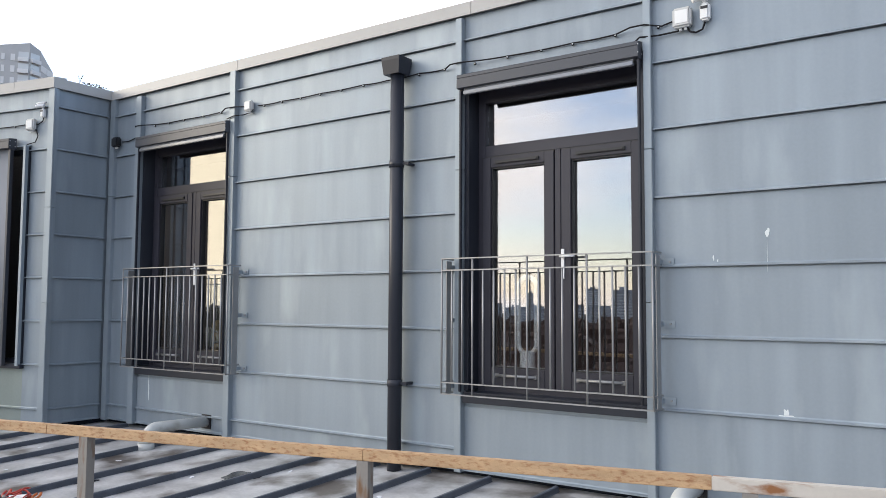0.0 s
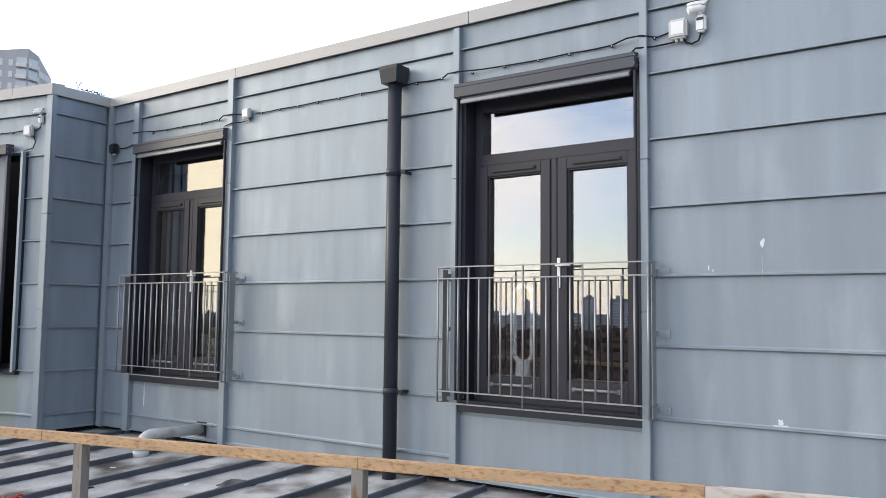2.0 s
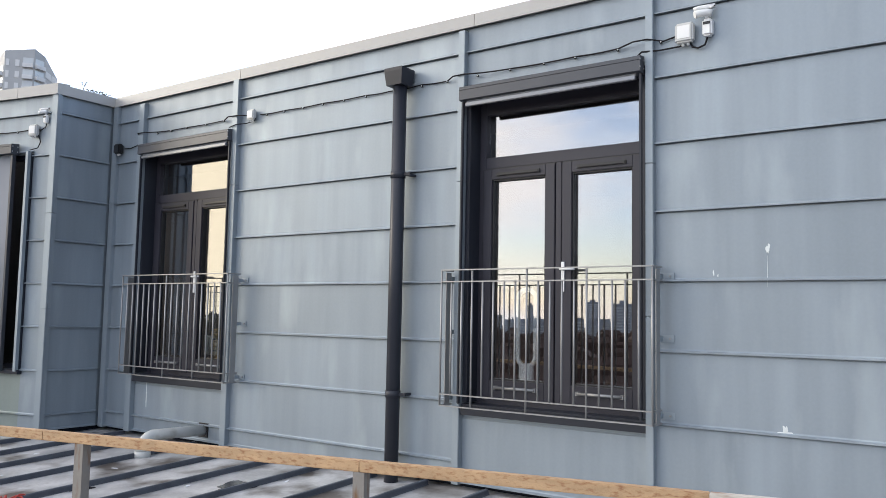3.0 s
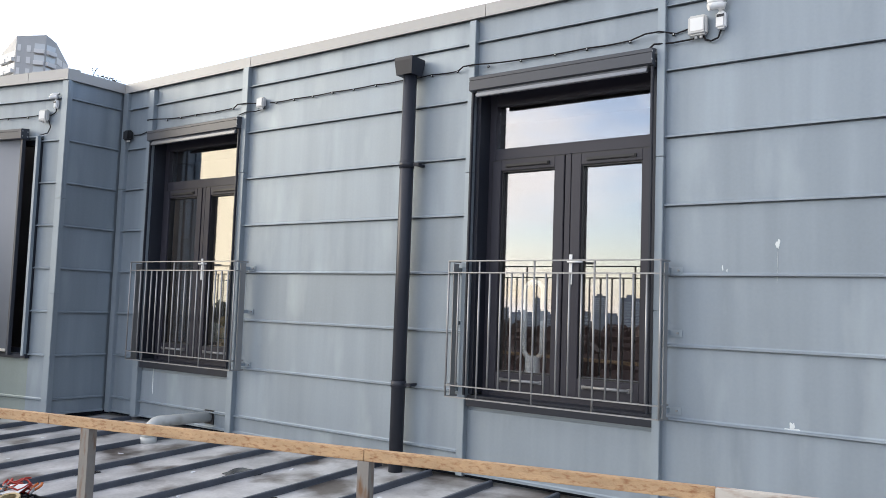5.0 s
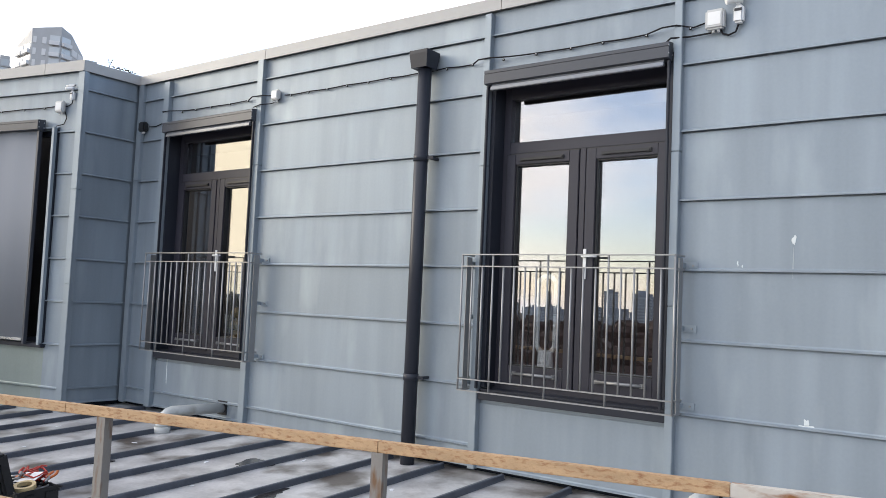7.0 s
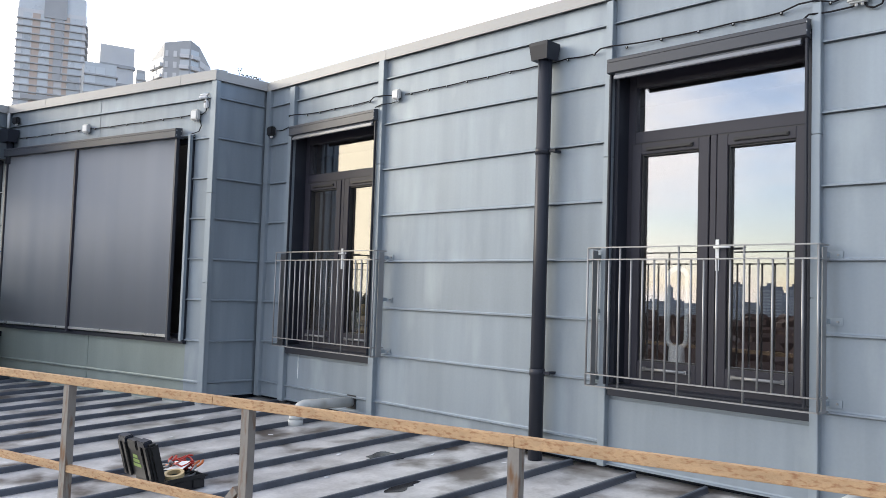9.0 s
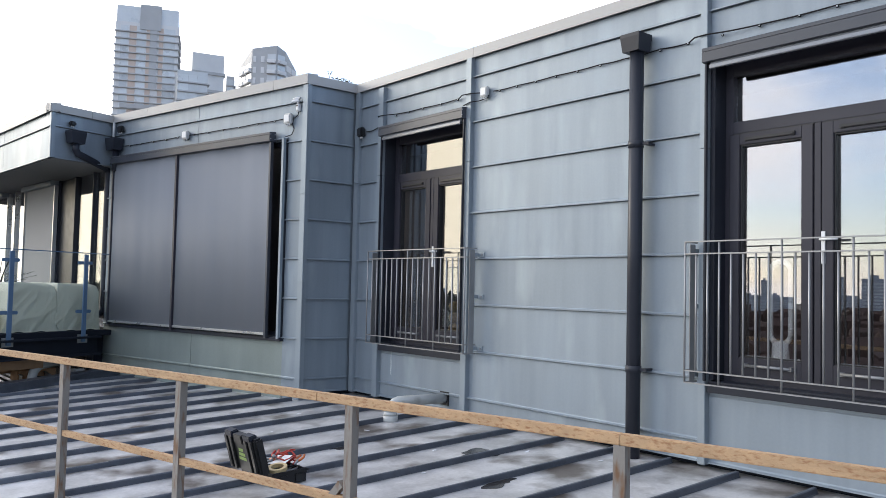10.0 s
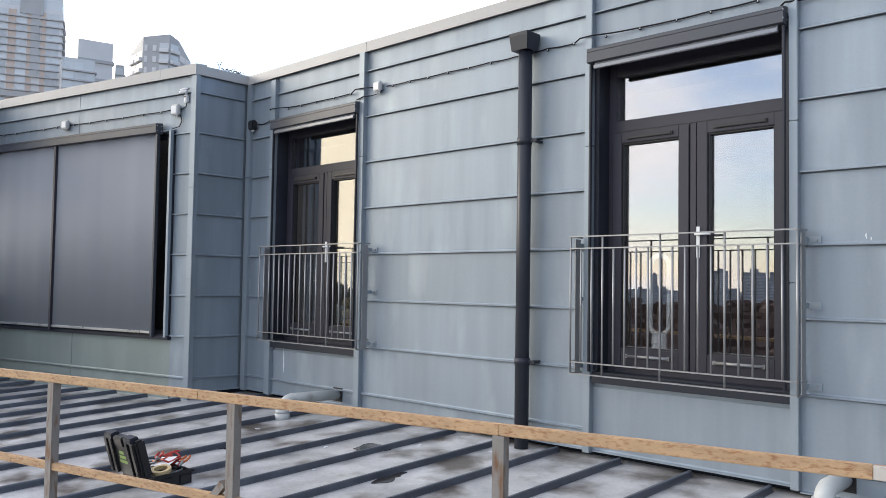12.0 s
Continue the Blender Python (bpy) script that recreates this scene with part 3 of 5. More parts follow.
# ---- wing window behind the lowered screen ----
def flat_window(name, m, x0, x1, z0, z1, splits, label):
    ob = base_at(name, m, label, "window", kind="structure")
    bm = bmesh.new()
    box(bm, x0, x0 + 0.06, 0.05, 0.12, z0, z1), box(bm, x1 - 0.06, x1, 0.05, 0.12, z0, z1)
    box(bm, x0 + 0.06, x1 - 0.06, 0.05, 0.12, z0, z0 + 0.06), box(bm, x0 + 0.06, x1 - 0.06, 0.05, 0.12, z1 - 0.06, z1)
    part("window_frame", bm, ANTHRACITE, ob, bevel=0.004)
    xs = [x0 + 0.06, *splits, x1 - 0.06]
    for a, b in zip(xs, xs[1:]):
        bm = bmesh.new()
        box(bm, a + 0.002, b - 0.002, 0.08, 0.088, z0 + 0.061, z1 - 0.061)
        part("pane", bm, GLASS, ob)
    for x in splits:
        bm = bmesh.new()
        box(bm, x - 0.03, x + 0.03, 0.055, 0.079, z0 + 0.061, z1 - 0.061)
        part("mullion", bm, ANTHRACITE, ob)
    bm = bmesh.new()
    box(bm, x0 - 0.08, x1 + 0.04, -0.06, 0.05, z0 - 0.05, z0 - 0.001)
    part("window_sill", bm, ANTHRACITE, ob, bevel=0.004)
    bm = bmesh.new()
    box(bm, x1 + 0.001, x1 + 0.012, -0.03, 0.3, z0, z1), box(bm, x0 - 0.012, x0 - 0.001, -0.06, 0.3, z0, z1)
    part("reveal_lining", bm, ANTHRACITE, ob)
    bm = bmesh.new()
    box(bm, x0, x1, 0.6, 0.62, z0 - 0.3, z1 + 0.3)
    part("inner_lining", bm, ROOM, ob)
    bm = bmesh.new()
    box(bm, x1 - 0.022, x1 + 0.020, -0.075, -0.031, z0 - 0.02, z1 + 0.02)
    part("side_trim", bm, ZINC_TRIM, ob, "slim zinc edge strip", bevel=0.003)
    return ob


flat_window("window_1", LEFT, -4.50, -0.36, 1.19, 3.72, (-3.1, -1.7), "wide dark window almost hidden by a lowered screen")

# ---- canopy over the terrace ----
CAN = Vector((-13.03, -2.72, 0))
FRONT = Matrix.Translation(CAN) @ Matrix.Rotation(radians(3.1), 4, "Z")
SIDE = Matrix.Translation(CAN) @ Matrix.Rotation(radians(107.2), 4, "Z")
bm = bmesh.new()
far = FRONT @ Vector((-9.5, 0, 0))
inner = SIDE @ Vector((1.15, 0, 0))
plan = [(CAN.x - 0.02, CAN.y + 0.02), (inner.x - 0.02, inner.y), (inner.x - 0.1, 1.5), (far.x, 1.5), (far.x, far.y + 0.02)]
lo, hi = [bm.verts.new((x, y, 3.69)) for x, y in plan], [bm.verts.new((x, y, TOP)) for x, y in plan]
bm.faces.new(lo[::-1]), bm.faces.new(hi)
for k in range(5):
    bm.faces.new([lo[k], lo[(k + 1) % 5], hi[(k + 1) % 5], hi[k]])
canopy = tagged(part("canopy", bm, PLASTER), "projecting flat canopy with zinc fascia and pale soffit", "canopy", kind="structure")
for x0, x1 in ((-9.5, -6.62), (-6.61, -2.62), (-2.61, -0.05)):
    clad(canopy, FRONT, x0, x1, (3.70, 4.186, TOP), ZINC)
clad(canopy, SIDE, 0.05, 1.10, (3.70, 4.186, TOP), ZINC)
batten(FRONT, -0.05, 0.02, 3.70, 4.40, (), 0.02)
batten(SIDE, -0.02, 0.05, 3.70, 4.40, (), 0.02)
coping("coping_canopy", 9.5, FRONT @ pose(0.045, 0, 0), (-6.6, -3.6, -0.62), 0.11)
coping("coping_canopy_side", 1.175, SIDE @ pose(1.13, 0, 0), (-0.5,), 0.11)

# ---- glazed wall of the terrace ----
GLAZ = Matrix.Translation((-13.40, -1.66, 0)) @ Matrix.Rotation(math.atan(0.05), 4, "Z")
glazed = base_at("wall_glazed", GLAZ, "floor-to-ceiling glazed wall with dark mullions under the canopy", "window", kind="structure")
xs = [-9.0, -7.8, -6.1, -5.5, -4.40, -2.64, -1.75, -0.82, -0.03]
for a, b in zip(xs, xs[1:]):
    bm = bmesh.new()
    box(bm, a + 0.02, b - 0.02, 0.0, 0.012, 1.12, 3.68)
    part("pane", bm, GLASS, glazed)
for x in xs:
    w = 0.035 if x in (-1.75, -2.64) else 0.017
    bm = bmesh.new()
    box(bm, x - w, x + w, -0.05, 0.06, 1.08, 3.689)
    part("mullion", bm, ANTHRACITE if x in (-1.75, -2.64, -0.82) else SILVER, glazed, bevel=0.004)
bm = bmesh.new()
box(bm, -2.60, -1.79, -0.012, -0.004, 1.12, 3.68)
part("spandrel_panel", bm, BLACK, glazed, "dark solid panel beside the glass")
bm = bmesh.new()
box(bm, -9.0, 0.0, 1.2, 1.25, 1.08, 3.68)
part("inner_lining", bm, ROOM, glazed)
PALE_FABRIC = surface("pale_screen_fabric", (0.30, 0.30, 0.29), 0.8, 0, 0.05, 1.6, 0.4, 0.08, 350)
for x0, x1 in ((-4.55, -2.62), (-9.0, -5.95)):
    sc = base_at("roller_screen", GLAZ, "pale grey lowered roller screen under the canopy", "roller blind", "outdoor roller screens")
    bm = bmesh.new()
    box(bm, x0, x1, -0.20, -0.055, 3.60, 3.688)
    part("head_box", bm, ZINC_TRIM, sc, bevel=0.006)
    if x0 > -5:
        bm = bmesh.new()
        box(bm, x0 + 0.06, x1 - 0.05, -0.105, -0.10, 1.16, 3.60)
        part("fabric", bm, PALE_FABRIC, sc)
        for x in (x0 + 0.03, x1 - 0.02):
            bm = bmesh.new()
            box(bm, x - 0.02, x + 0.02, -0.13, -0.06, 1.10, 3.60)
            part("guide_rail", bm, SILVER, sc, bevel=0.004)

# ---- terrace deck, glass balustrade and covered furniture ----
EDGE_P, EDGE_D = Vector((-12.98, -2.15, 0)), Vector((0.40, -0.917, 0)).normalized()
EDGE = Matrix.Translation(EDGE_P) @ Matrix.Rotation(math.atan2(EDGE_D.y, EDGE_D.x), 4, "Z")   # own x runs outwards along the deck's edge, own y to the roof's side


def deck_corner(along, inward, z):
    return EDGE @ Vector((along, -inward, z))


bm = bmesh.new()
plan = [(-0.55, 0.0), (5.0, 0.0), (5.0, 9.0), (-2.4, 9.0), (-0.95, 0.6)]
lo, hi = [bm.verts.new(deck_corner(a, b, 1.0)) for a, b in plan], [bm.verts.new(deck_corner(a, b, 1.08)) for a, b in plan]
bm.faces.new(lo), bm.faces.new(hi)
for k in range(5):
    bm.faces.new([lo[k], lo[(k + 1) % 5], hi[(k + 1) % 5], hi[k]])
tagged(part("terrace_deck", bm, NAVY), "dark raised terrace deck", "terrace", kind="structure")
bm = bmesh.new()
for y0, y1, z0, z1 in ((-0.02, 0.01, 0.74, 1.0), (-0.12, 0.01, 0.71, 0.74), (-0.12, -0.02, 0.97, 0.999)):
    box(bm, -0.24, 5.0, -y1 - 0.0, -y0, z0, z1, EDGE)
tagged(part("deck_beam", bm, NAVY), "dark steel edge beam under the terrace deck", "beam", kind="structure")
for along in (1.2, 3.2, 5.0):
    bm = bmesh.new()
    box(bm, along - 0.06, along + 0.06, -0.55, -0.43, -0.8, 0.999, EDGE)
    tagged(part("deck_post", bm, NAVY), "dark steel post carrying the deck", "post", kind="structure")
balustrade = base_at("glass_balustrade", EDGE, "clear glass terrace balustrade on blue-grey steel posts", "balustrade")
for a, b in ((-0.55, 0.58), (0.60, 1.75), (1.77, 2.95)):
    bm = bmesh.new()
    box(bm, a, b, -0.006, 0.006, 1.12, 2.265)
    part("glass_panel", bm, CLEAR, balustrade).visible_shadow = False
    bm = bmesh.new()
    box(bm, a, b, -0.009, 0.009, 2.266, 2.280)
    part("top_edge", bm, BLUE_STEEL, balustrade)
for x in (0.04, 1.27, 2.50):
    bm = bmesh.new()
    box(bm, x - 0.035, x + 0.035, 0.03, 0.055, 0.92, 2.25)
    post = part("post", bm, BLUE_STEEL, balustrade, bevel=0.004)
    for z in (2.12, 1.38):
        bm = bmesh.new()
        box(bm, x - 0.14, x + 0.14, 0.008, 0.029, z - 0.026, z + 0.026)
        part("clamp_arm", bm, BLUE_STEEL, post, bevel=0.01)
    bm = bmesh.new()
    box(bm, x - 0.09, x + 0.09, 0.012, 0.029, 0.90, 1.03)
    part("base_plate", bm, GALV, post, bevel=0.003)


def covered_furniture(m, length, width, height, seed):
    """Furniture under a tied-down tarpaulin: a soft box with folds, sagging top and uneven hem."""
    bm = bmesh.new()
    n, k = 44, 26
    rnd = random.Random(seed)
    ph = [rnd.uniform(0, 6) for _ in range(6)]
    sides = [(i / n, 0) for i in range(n)] + [(1, j / 36) for j in range(36)] + [(1 - i / n, 1) for i in range(n)] + [(0, 1 - j / 36) for j in range(36)]
    rings = []
    for r in range(k + 1):
        t = r / k
        ring = []
        for u, v in sides:
            x, y = (u - 0.5) * length, (v - 0.5) * width
            crease = 0.0
            for q, (fx, ft, amp) in enumerate(((3.2, 2.2, 0.05), (6.5, 4.0, 0.03))):
                g = noise.noise(Vector((fx * (x + 0.7 * height * t) + ph[q], fx * y + ph[q + 2], ft * t * height + seed)))
                crease += amp * (1 - abs(g) * 2.2) ** 3 if abs(g) < 0.45 else 0.0
            flare = 1.0 + 0.06 * (1 - t) - 0.06 * max(0.0, t - 0.85) / 0.15 + crease * (1.1 - 0.7 * t)
            ring.append(bm.verts.new((x * flare, y * flare, height * t * (1 - 0.04 * math.sin(4 * u + ph[3])) + (0.012 * math.sin(14 * u + ph[4]) if r == 0 else 0))))
        rings.append(ring)
    for a, b in zip(rings, rings[1:]):
        for j in range(len(sides)):
            bm.faces.new([a[j], a[(j + 1) % len(sides)], b[(j + 1) % len(sides)], b[j]]).smooth = True
    inner, last = [], rings[-1]
    c = bm.verts.new((0, 0, height * 0.985))
    for v in last:
        inner.append(bm.verts.new((v.co.x * 0.75, v.co.y * 0.75, height * 1.03)))
    for j in range(len(last)):
        bm.faces.new([last[j], last[(j + 1) % len(last)], inner[(j + 1) % len(last)], inner[j]]).smooth = True
        bm.faces.new([inner[j], inner[(j + 1) % len(last)], c]).smooth = True
    ob = part("covered_furniture", bm, TARP)
    ob.matrix_world = m
    return tagged(ob, "terrace furniture under a creased cream tarpaulin", "furniture cover", "covered terrace furniture")


covered_furniture(EDGE @ pose(0.74, -0.55, 1.08), 0.74, 0.72, 0.70, 1)
covered_furniture(EDGE @ pose(-0.02, -0.52, 1.08), 0.74, 0.66, 0.70, 2)
covered_furniture(EDGE @ pose(1.70, -0.70, 1.08), 0.95, 0.8, 0.36, 3)


def spiky_plant(x, y, z):
    ob = base_at("potted_plant", pose(x, y, z), "dark spiky potted plant on the terrace", "plant")
    bm = bmesh.new()
    tube(bm, (0, 0, 0), (0, 0, 0.45), 0.16, 16, 0.21)
    part("pot", bm, BLACK, ob)
    leafy = surface("dark_leaf", (0.03, 0.045, 0.025), 0.5, 0, 0.2, 6, 1, 0.05)
    rnd = random.Random(4)
    for k in range(26):
        ang, lean, ln = rnd.uniform(0, 6.28), rnd.uniform(0.2, 1.1), rnd.uniform(0.7, 1.1)
        bm = bmesh.new()
        prev = None
        for j in range(6):
            t = j / 5
            out = ln * t * math.sin(lean) * (0.5 + 0.6 * t)
            up = 0.45 + ln * t * math.cos(lean) - 0.25 * t * t * lean
            wd = 0.022 * (1 - t) + 0.002
            side = Vector((-math.sin(ang), math.cos(ang), 0)) * wd
            p = Vector((math.cos(ang) * out, math.sin(ang) * out, up))
            row = (bm.verts.new(p - side), bm.verts.new(p + Vector((0, 0, 0.006))), bm.verts.new(p + side))
            if prev:
                bm.faces.new([prev[0], prev[1], row[1], row[0]]), bm.faces.new([prev[1], prev[2], row[2], row[1]])
            prev = row
        part("leaf", bm, leafy, ob)


spiky_plant(-16.2, -2.75, 1.08)

# below the deck: lower roof, timber, bent vent pipe and cable trays
block("roof_lower", NAVY, None, -30, -12.2, -9.0, 1.5, -0.95, -0.8)
tagged(bpy.data.objects["roof_lower"], "dark lower roof under the terrace", "roof", kind="structure")
# added dark backing: shuts out the bright far ground below the deck
block("wall_under", NAVY, None, -30, -13.45, -1.9, -1.7, -0.8, 0.999)
tagged(bpy.data.objects["wall_under"], "added dark backing for the shaded space under the terrace", "wall", kind="structure")
for x0, x1, y0, y1, z0, z1 in ((0.56, 3.4, -0.28, -0.14, 0.55, 0.70), (0.10, 0.75, -0.62, -0.46, 0.36, 0.50), (0.42, 1.3, -0.9, -0.75, 0.44, 0.60)):
    bm = bmesh.new()
    box(bm, x0, x1, y0, y1, z0, z1, EDGE)
    tagged(part("timber_baulk", bm, TIMBER, bevel=0.008), "rough brown timber baulk packed under the deck", "timber", "timber under the deck")
bm = bmesh.new()
box(bm, -0.22, -0.06, -0.34, -0.2, -0.75, 0.48, EDGE)
tagged(part("concrete_pad", bm, GREYBOX, bevel=0.01), "pale concrete block under the deck", "block")
for k in range(12):
    bm = bmesh.new()
    box(bm, -17.5, -12.9, -3.9 + 0.16 * k, -3.82 + 0.16 * k, 0.02, 0.08)
    slat = part("slat", bm, ANTHRACITE)
    tagged(slat, "dark slat of the sunken grating beside the roof", "slat", "grating slats", "structure")
for x in (-17.0, -15.0, -13.2):
    bm = bmesh.new()
    box(bm, x - 0.04, x + 0.04, -3.9, -1.95, -0.8, 0.019)
    tagged(part("grating_bearer", bm, ANTHRACITE), "dark bearer under the grating", "bearer", kind="structure")
bm = bmesh.new()
p = EDGE @ Vector((0.70, -0.20, 0))
hose(bm, [(p.x, p.y, -0.8), (p.x, p.y, 0.42), (p.x - 0.01, p.y + 0.02, 0.50), (p.x - 0.05, p.y + 0.08, 0.56), (p.x - 0.12, p.y + 0.16, 0.585), (p.x - 0.5, p.y + 0.6, 0.59)], 0.065, 16)
tagged(part("vent_pipe", bm, PVC), "bent grey plastic pipe beneath the terrace", "pipe")
tray = base_at("cable_tray", pose(-13.75, -2.80, 0.42, 0, 4, 0), "perforated galvanised steel cable tray", "cable tray")
for y in (-0.19, 0.19):
    bm = bmesh.new()
    box(bm, -0.8, 0.8, y - 0.004, y + 0.004, 0, 0.07), box(bm, -0.8, 0.8, y - 0.02, y + 0.02, 0.07, 0.074)
    side = part("tray_side", bm, GALV, tray)
    for k in range(8):
        bm = bmesh.new()
        tube(bm, (-0.7 + 0.2 * k, y - 0.0055, 0.035), (-0.7 + 0.2 * k, y + 0.0055, 0.035), 0.014, 8)
        part("slot", bm, BLACK, side)
for k in range(9):
    bm = bmesh.new()
    box(bm, -0.72 + 0.18 * k - 0.015, -0.72 + 0.18 * k + 0.015, -0.185, 0.185, 0.0, 0.012)
    part("rung", bm, ANTHRACITE, tray)
for x in (-0.6, 0.6):
    bm = bmesh.new()
    box(bm, x - 0.02, x + 0.02, -0.02, 0.02, -0.4, -0.001)
    part("support", bm, GALV, tray)


# ---- rain hoppers and downpipes ----
def hopper(parent, m, w, d, h):
    bm = bmesh.new()
    top = [bm.verts.new(m @ Vector(p)) for p in ((-w, -d, h), (w, -d, h), (w, 0, h), (-w, 0, h))]
    lip = [bm.verts.new(m @ Vector(p)) for p in ((-w, -d, h - 0.03), (w, -d, h - 0.03), (w, 0, h - 0.03), (-w, 0, h - 0.03))]
    bot = [bm.verts.new(m @ Vector(p)) for p in ((-w * 0.86, -d * 0.92, 0), (w * 0.86, -d * 0.92, 0), (w * 0.86, -d * 0.10, 0), (-w * 0.86, -d * 0.10, 0))]
    for a, b in ((top, lip), (lip, bot)):
        for k in range(4):
            bm.faces.new([a[k], a[(k + 1) % 4], b[(k + 1) % 4], b[k]])
    bm.faces.new(bot)
    rim = [bm.verts.new(m @ Vector(p)) for p in ((-w + 0.012, -d + 0.012, h), (w - 0.012, -d + 0.012, h), (w - 0.012, -0.012, h), (-w + 0.012, -0.012, h))]
    well = [bm.verts.new(m @ Vector(p)) for p in ((-w + 0.02, -d + 0.02, h - 0.1), (w - 0.02, -d + 0.02, h - 0.1), (w - 0.02, -0.02, h - 0.1), (-w + 0.02, -0.02, h - 0.1))]
    for a, b in ((top, rim), (rim, well)):
        for k in range(4):
            bm.faces.new([a[k], a[(k + 1) % 4], b[(k + 1) % 4], b[k]])
    bm.faces.new(well)
    return part("hopper", bm, ANTHRACITE, parent)


pipe = base_at("downpipe", O, "dark grey round rain downpipe with a hopper head", "downpipe", "rain downpipes")
hopper(pipe, pose(-4.205, -0.02, 3.96), 0.100, 0.19, 0.155)
bm = bmesh.new()
tube(bm, (-4.194, -0.115, 0.455), (-4.194, -0.115, 3.96), 0.062, 20)
part("pipe", bm, ANTHRACITE, pipe)
for z in (3.15, 1.21):
    bm = bmesh.new()
    tube(bm, (-4.194, -0.115, z - 0.03), (-4.194, -0.115, z + 0.03), 0.068, 20)
    clip = part("pipe_clip", bm, ANTHRACITE, pipe)
    bm = bmesh.new()
    box(bm, -4.194, -4.06, -0.12, -0.10, z - 0.012, z + 0.012), box(bm, -4.12, -4.08, -0.10, 0.0, z - 0.01, z + 0.01)
    part("wall_bracket", bm, ANTHRACITE, clip)

pipe = base_at("downpipe", O, "dark bent rain pipe from the canopy hopper down the wall end", "downpipe", "rain downpipes")
hopper(pipe, SIDE @ pose(0.33, -0.02, 3.95), 0.125, 0.18, 0.19)
low = LEFT @ Vector((-4.80, 0.02, 0))
start = SIDE @ Vector((0.33, -0.11, 0))
bend = LEFT @ Vector((-4.74, -0.20, 0))
bm = bmesh.new()
hose(bm, [(start.x, start.y, 3.96), (start.x, start.y, 3.86), (start.x - 0.01, start.y + 0.04, 3.80), (start.x - 0.03, start.y + 0.12, 3.77),
          (low.x + 0.03, low.y - 0.06, 3.68), (low.x, low.y, 3.63), (low.x, low.y, 3.55), (low.x, low.y, 1.42), (low.x + 0.02, low.y - 0.04, 1.33),
          (bend.x, bend.y + 0.05, 1.30), (bend.x, bend.y, 1.24), (bend.x, bend.y, 1.1), (bend.x, bend.y, -0.8)], 0.055, 14)
part("pipe", bm, ANTHRACITE, pipe)
pipe = base_at("downpipe", O, "dark rain hopper with a short pipe behind the screen box", "downpipe", "rain downpipes")
hopper(pipe, LEFT @ pose(-4.42, -0.02, 3.93), 0.125, 0.18, 0.19)
a, b = LEFT @ Vector((-4.42, -0.08, 3.60)), LEFT @ Vector((-4.42, -0.08, 3.94))
bm = bmesh.new()
tube(bm, a, b, 0.05, 14)
part("pipe", bm, ANTHRACITE, pipe)
a, b = LEFT @ Vector((-4.56, -0.05, 4.06)), LEFT @ Vector((-4.56, -0.05, 4.40))
bm = bmesh.new()
tube(bm, a, b, 0.022, 12)
part("inlet_pipe", bm, GREYBOX, pipe, "pale grey inlet pipe")


# ---- cables, lights and sensors on the walls ----
def cable(m, pts, clips, label, r=0.0065):
    ob = base_at("cable", m, label, "cable", "surface cables")
    pts = [Vector(p) for p in pts]
    smooth = []
    for a, b in zip(pts, pts[1:]):
        n = max(2, int((b - a).length / 0.06))
        for k in range(n):
            t = k / n
            sag = 0.006 * math.sin(math.pi * t) if (b - a).length > 0.25 else 0
            smooth.append(a.lerp(b, t) - Vector((0, 0, sag)))
    smooth.append(pts[-1])
    bm = bmesh.new()
    hose(bm, smooth, r, 8)
    part("run", bm, CABLE, ob)
    for p in clips:
        bm = bmesh.new()
        bmesh.ops.create_uvsphere(bm, u_segments=8, v_segments=6, radius=0.012, matrix=Matrix.Translation(Vector(p) + Vector((0, -0.004, -0.012))))
        clip = part("clip", bm, CABLE, ob)
        # white bead paints the glint of light on the clip
        bm = bmesh.new()
        bmesh.ops.create_uvsphere(bm, u_segments=8, v_segments=6, radius=0.006, matrix=Matrix.Translation(Vector(p) + Vector((0.003, -0.014, -0.012))))
        part("clip_pin", bm, WHITE, clip)
    return ob


CY, CZ = -0.016, 3.972
spots = [-7.9, -7.64, -7.36, -7.02, -6.72, -6.04, -5.78, -5.51, -5.24, -4.96, -4.68, -4.02, -3.74, -3.42, -3.10, -2.78, -2.50, -2.14, -1.80]
cable(O, [(-8.55, CY, 3.862), (-8.42, CY, 3.855), (-8.30, CY, 3.875), (-8.255, CY, 3.90), (-8.25, CY, 3.98), (-8.215, -0.07, 4.005), (-8.09, -0.07, 4.0), (-7.9, CY, 3.995), (-7.36, CY, 3.985), (-6.72, CY, 3.985),
         (-6.60, -0.066, 4.0), (-6.45, -0.066, 3.995), (-6.30, CY, 3.985)], [(x, CY, 3.988) for x in spots[:5]], "thin black cable clipped along the zinc wall")
cable(O, [(-6.14, CY, 3.975), (-5.78, CY, CZ), (-5.24, CY, CZ), (-4.68, CY, CZ), (-4.40, CY, CZ - 0.004), (-4.02, CY, 3.975), (-3.74, CY, 3.965), (-3.65, -0.066, 3.98), (-3.54, -0.066, 3.982),
         (-3.10, CY, CZ), (-2.50, CY, CZ), (-2.14, CY, CZ), (-2.0, -0.066, 3.985), (-1.89, -0.066, 3.985), (-1.78, CY, 3.965), (-1.68, CY, 3.985)], [(x, CY, CZ) for x in spots[5:]],
      "thin black cable clipped along the zinc wall")
cable(O, [(-1.965, -0.06, 3.80), (-1.965, -0.062, 3.87), (-1.93, -0.066, 3.895), (-1.80, -0.03, 3.895), (-1.65, -0.025, 3.90), (-1.60, -0.03, 3.925)], [], "black cable from the screen box to the floodlight", 0.007)
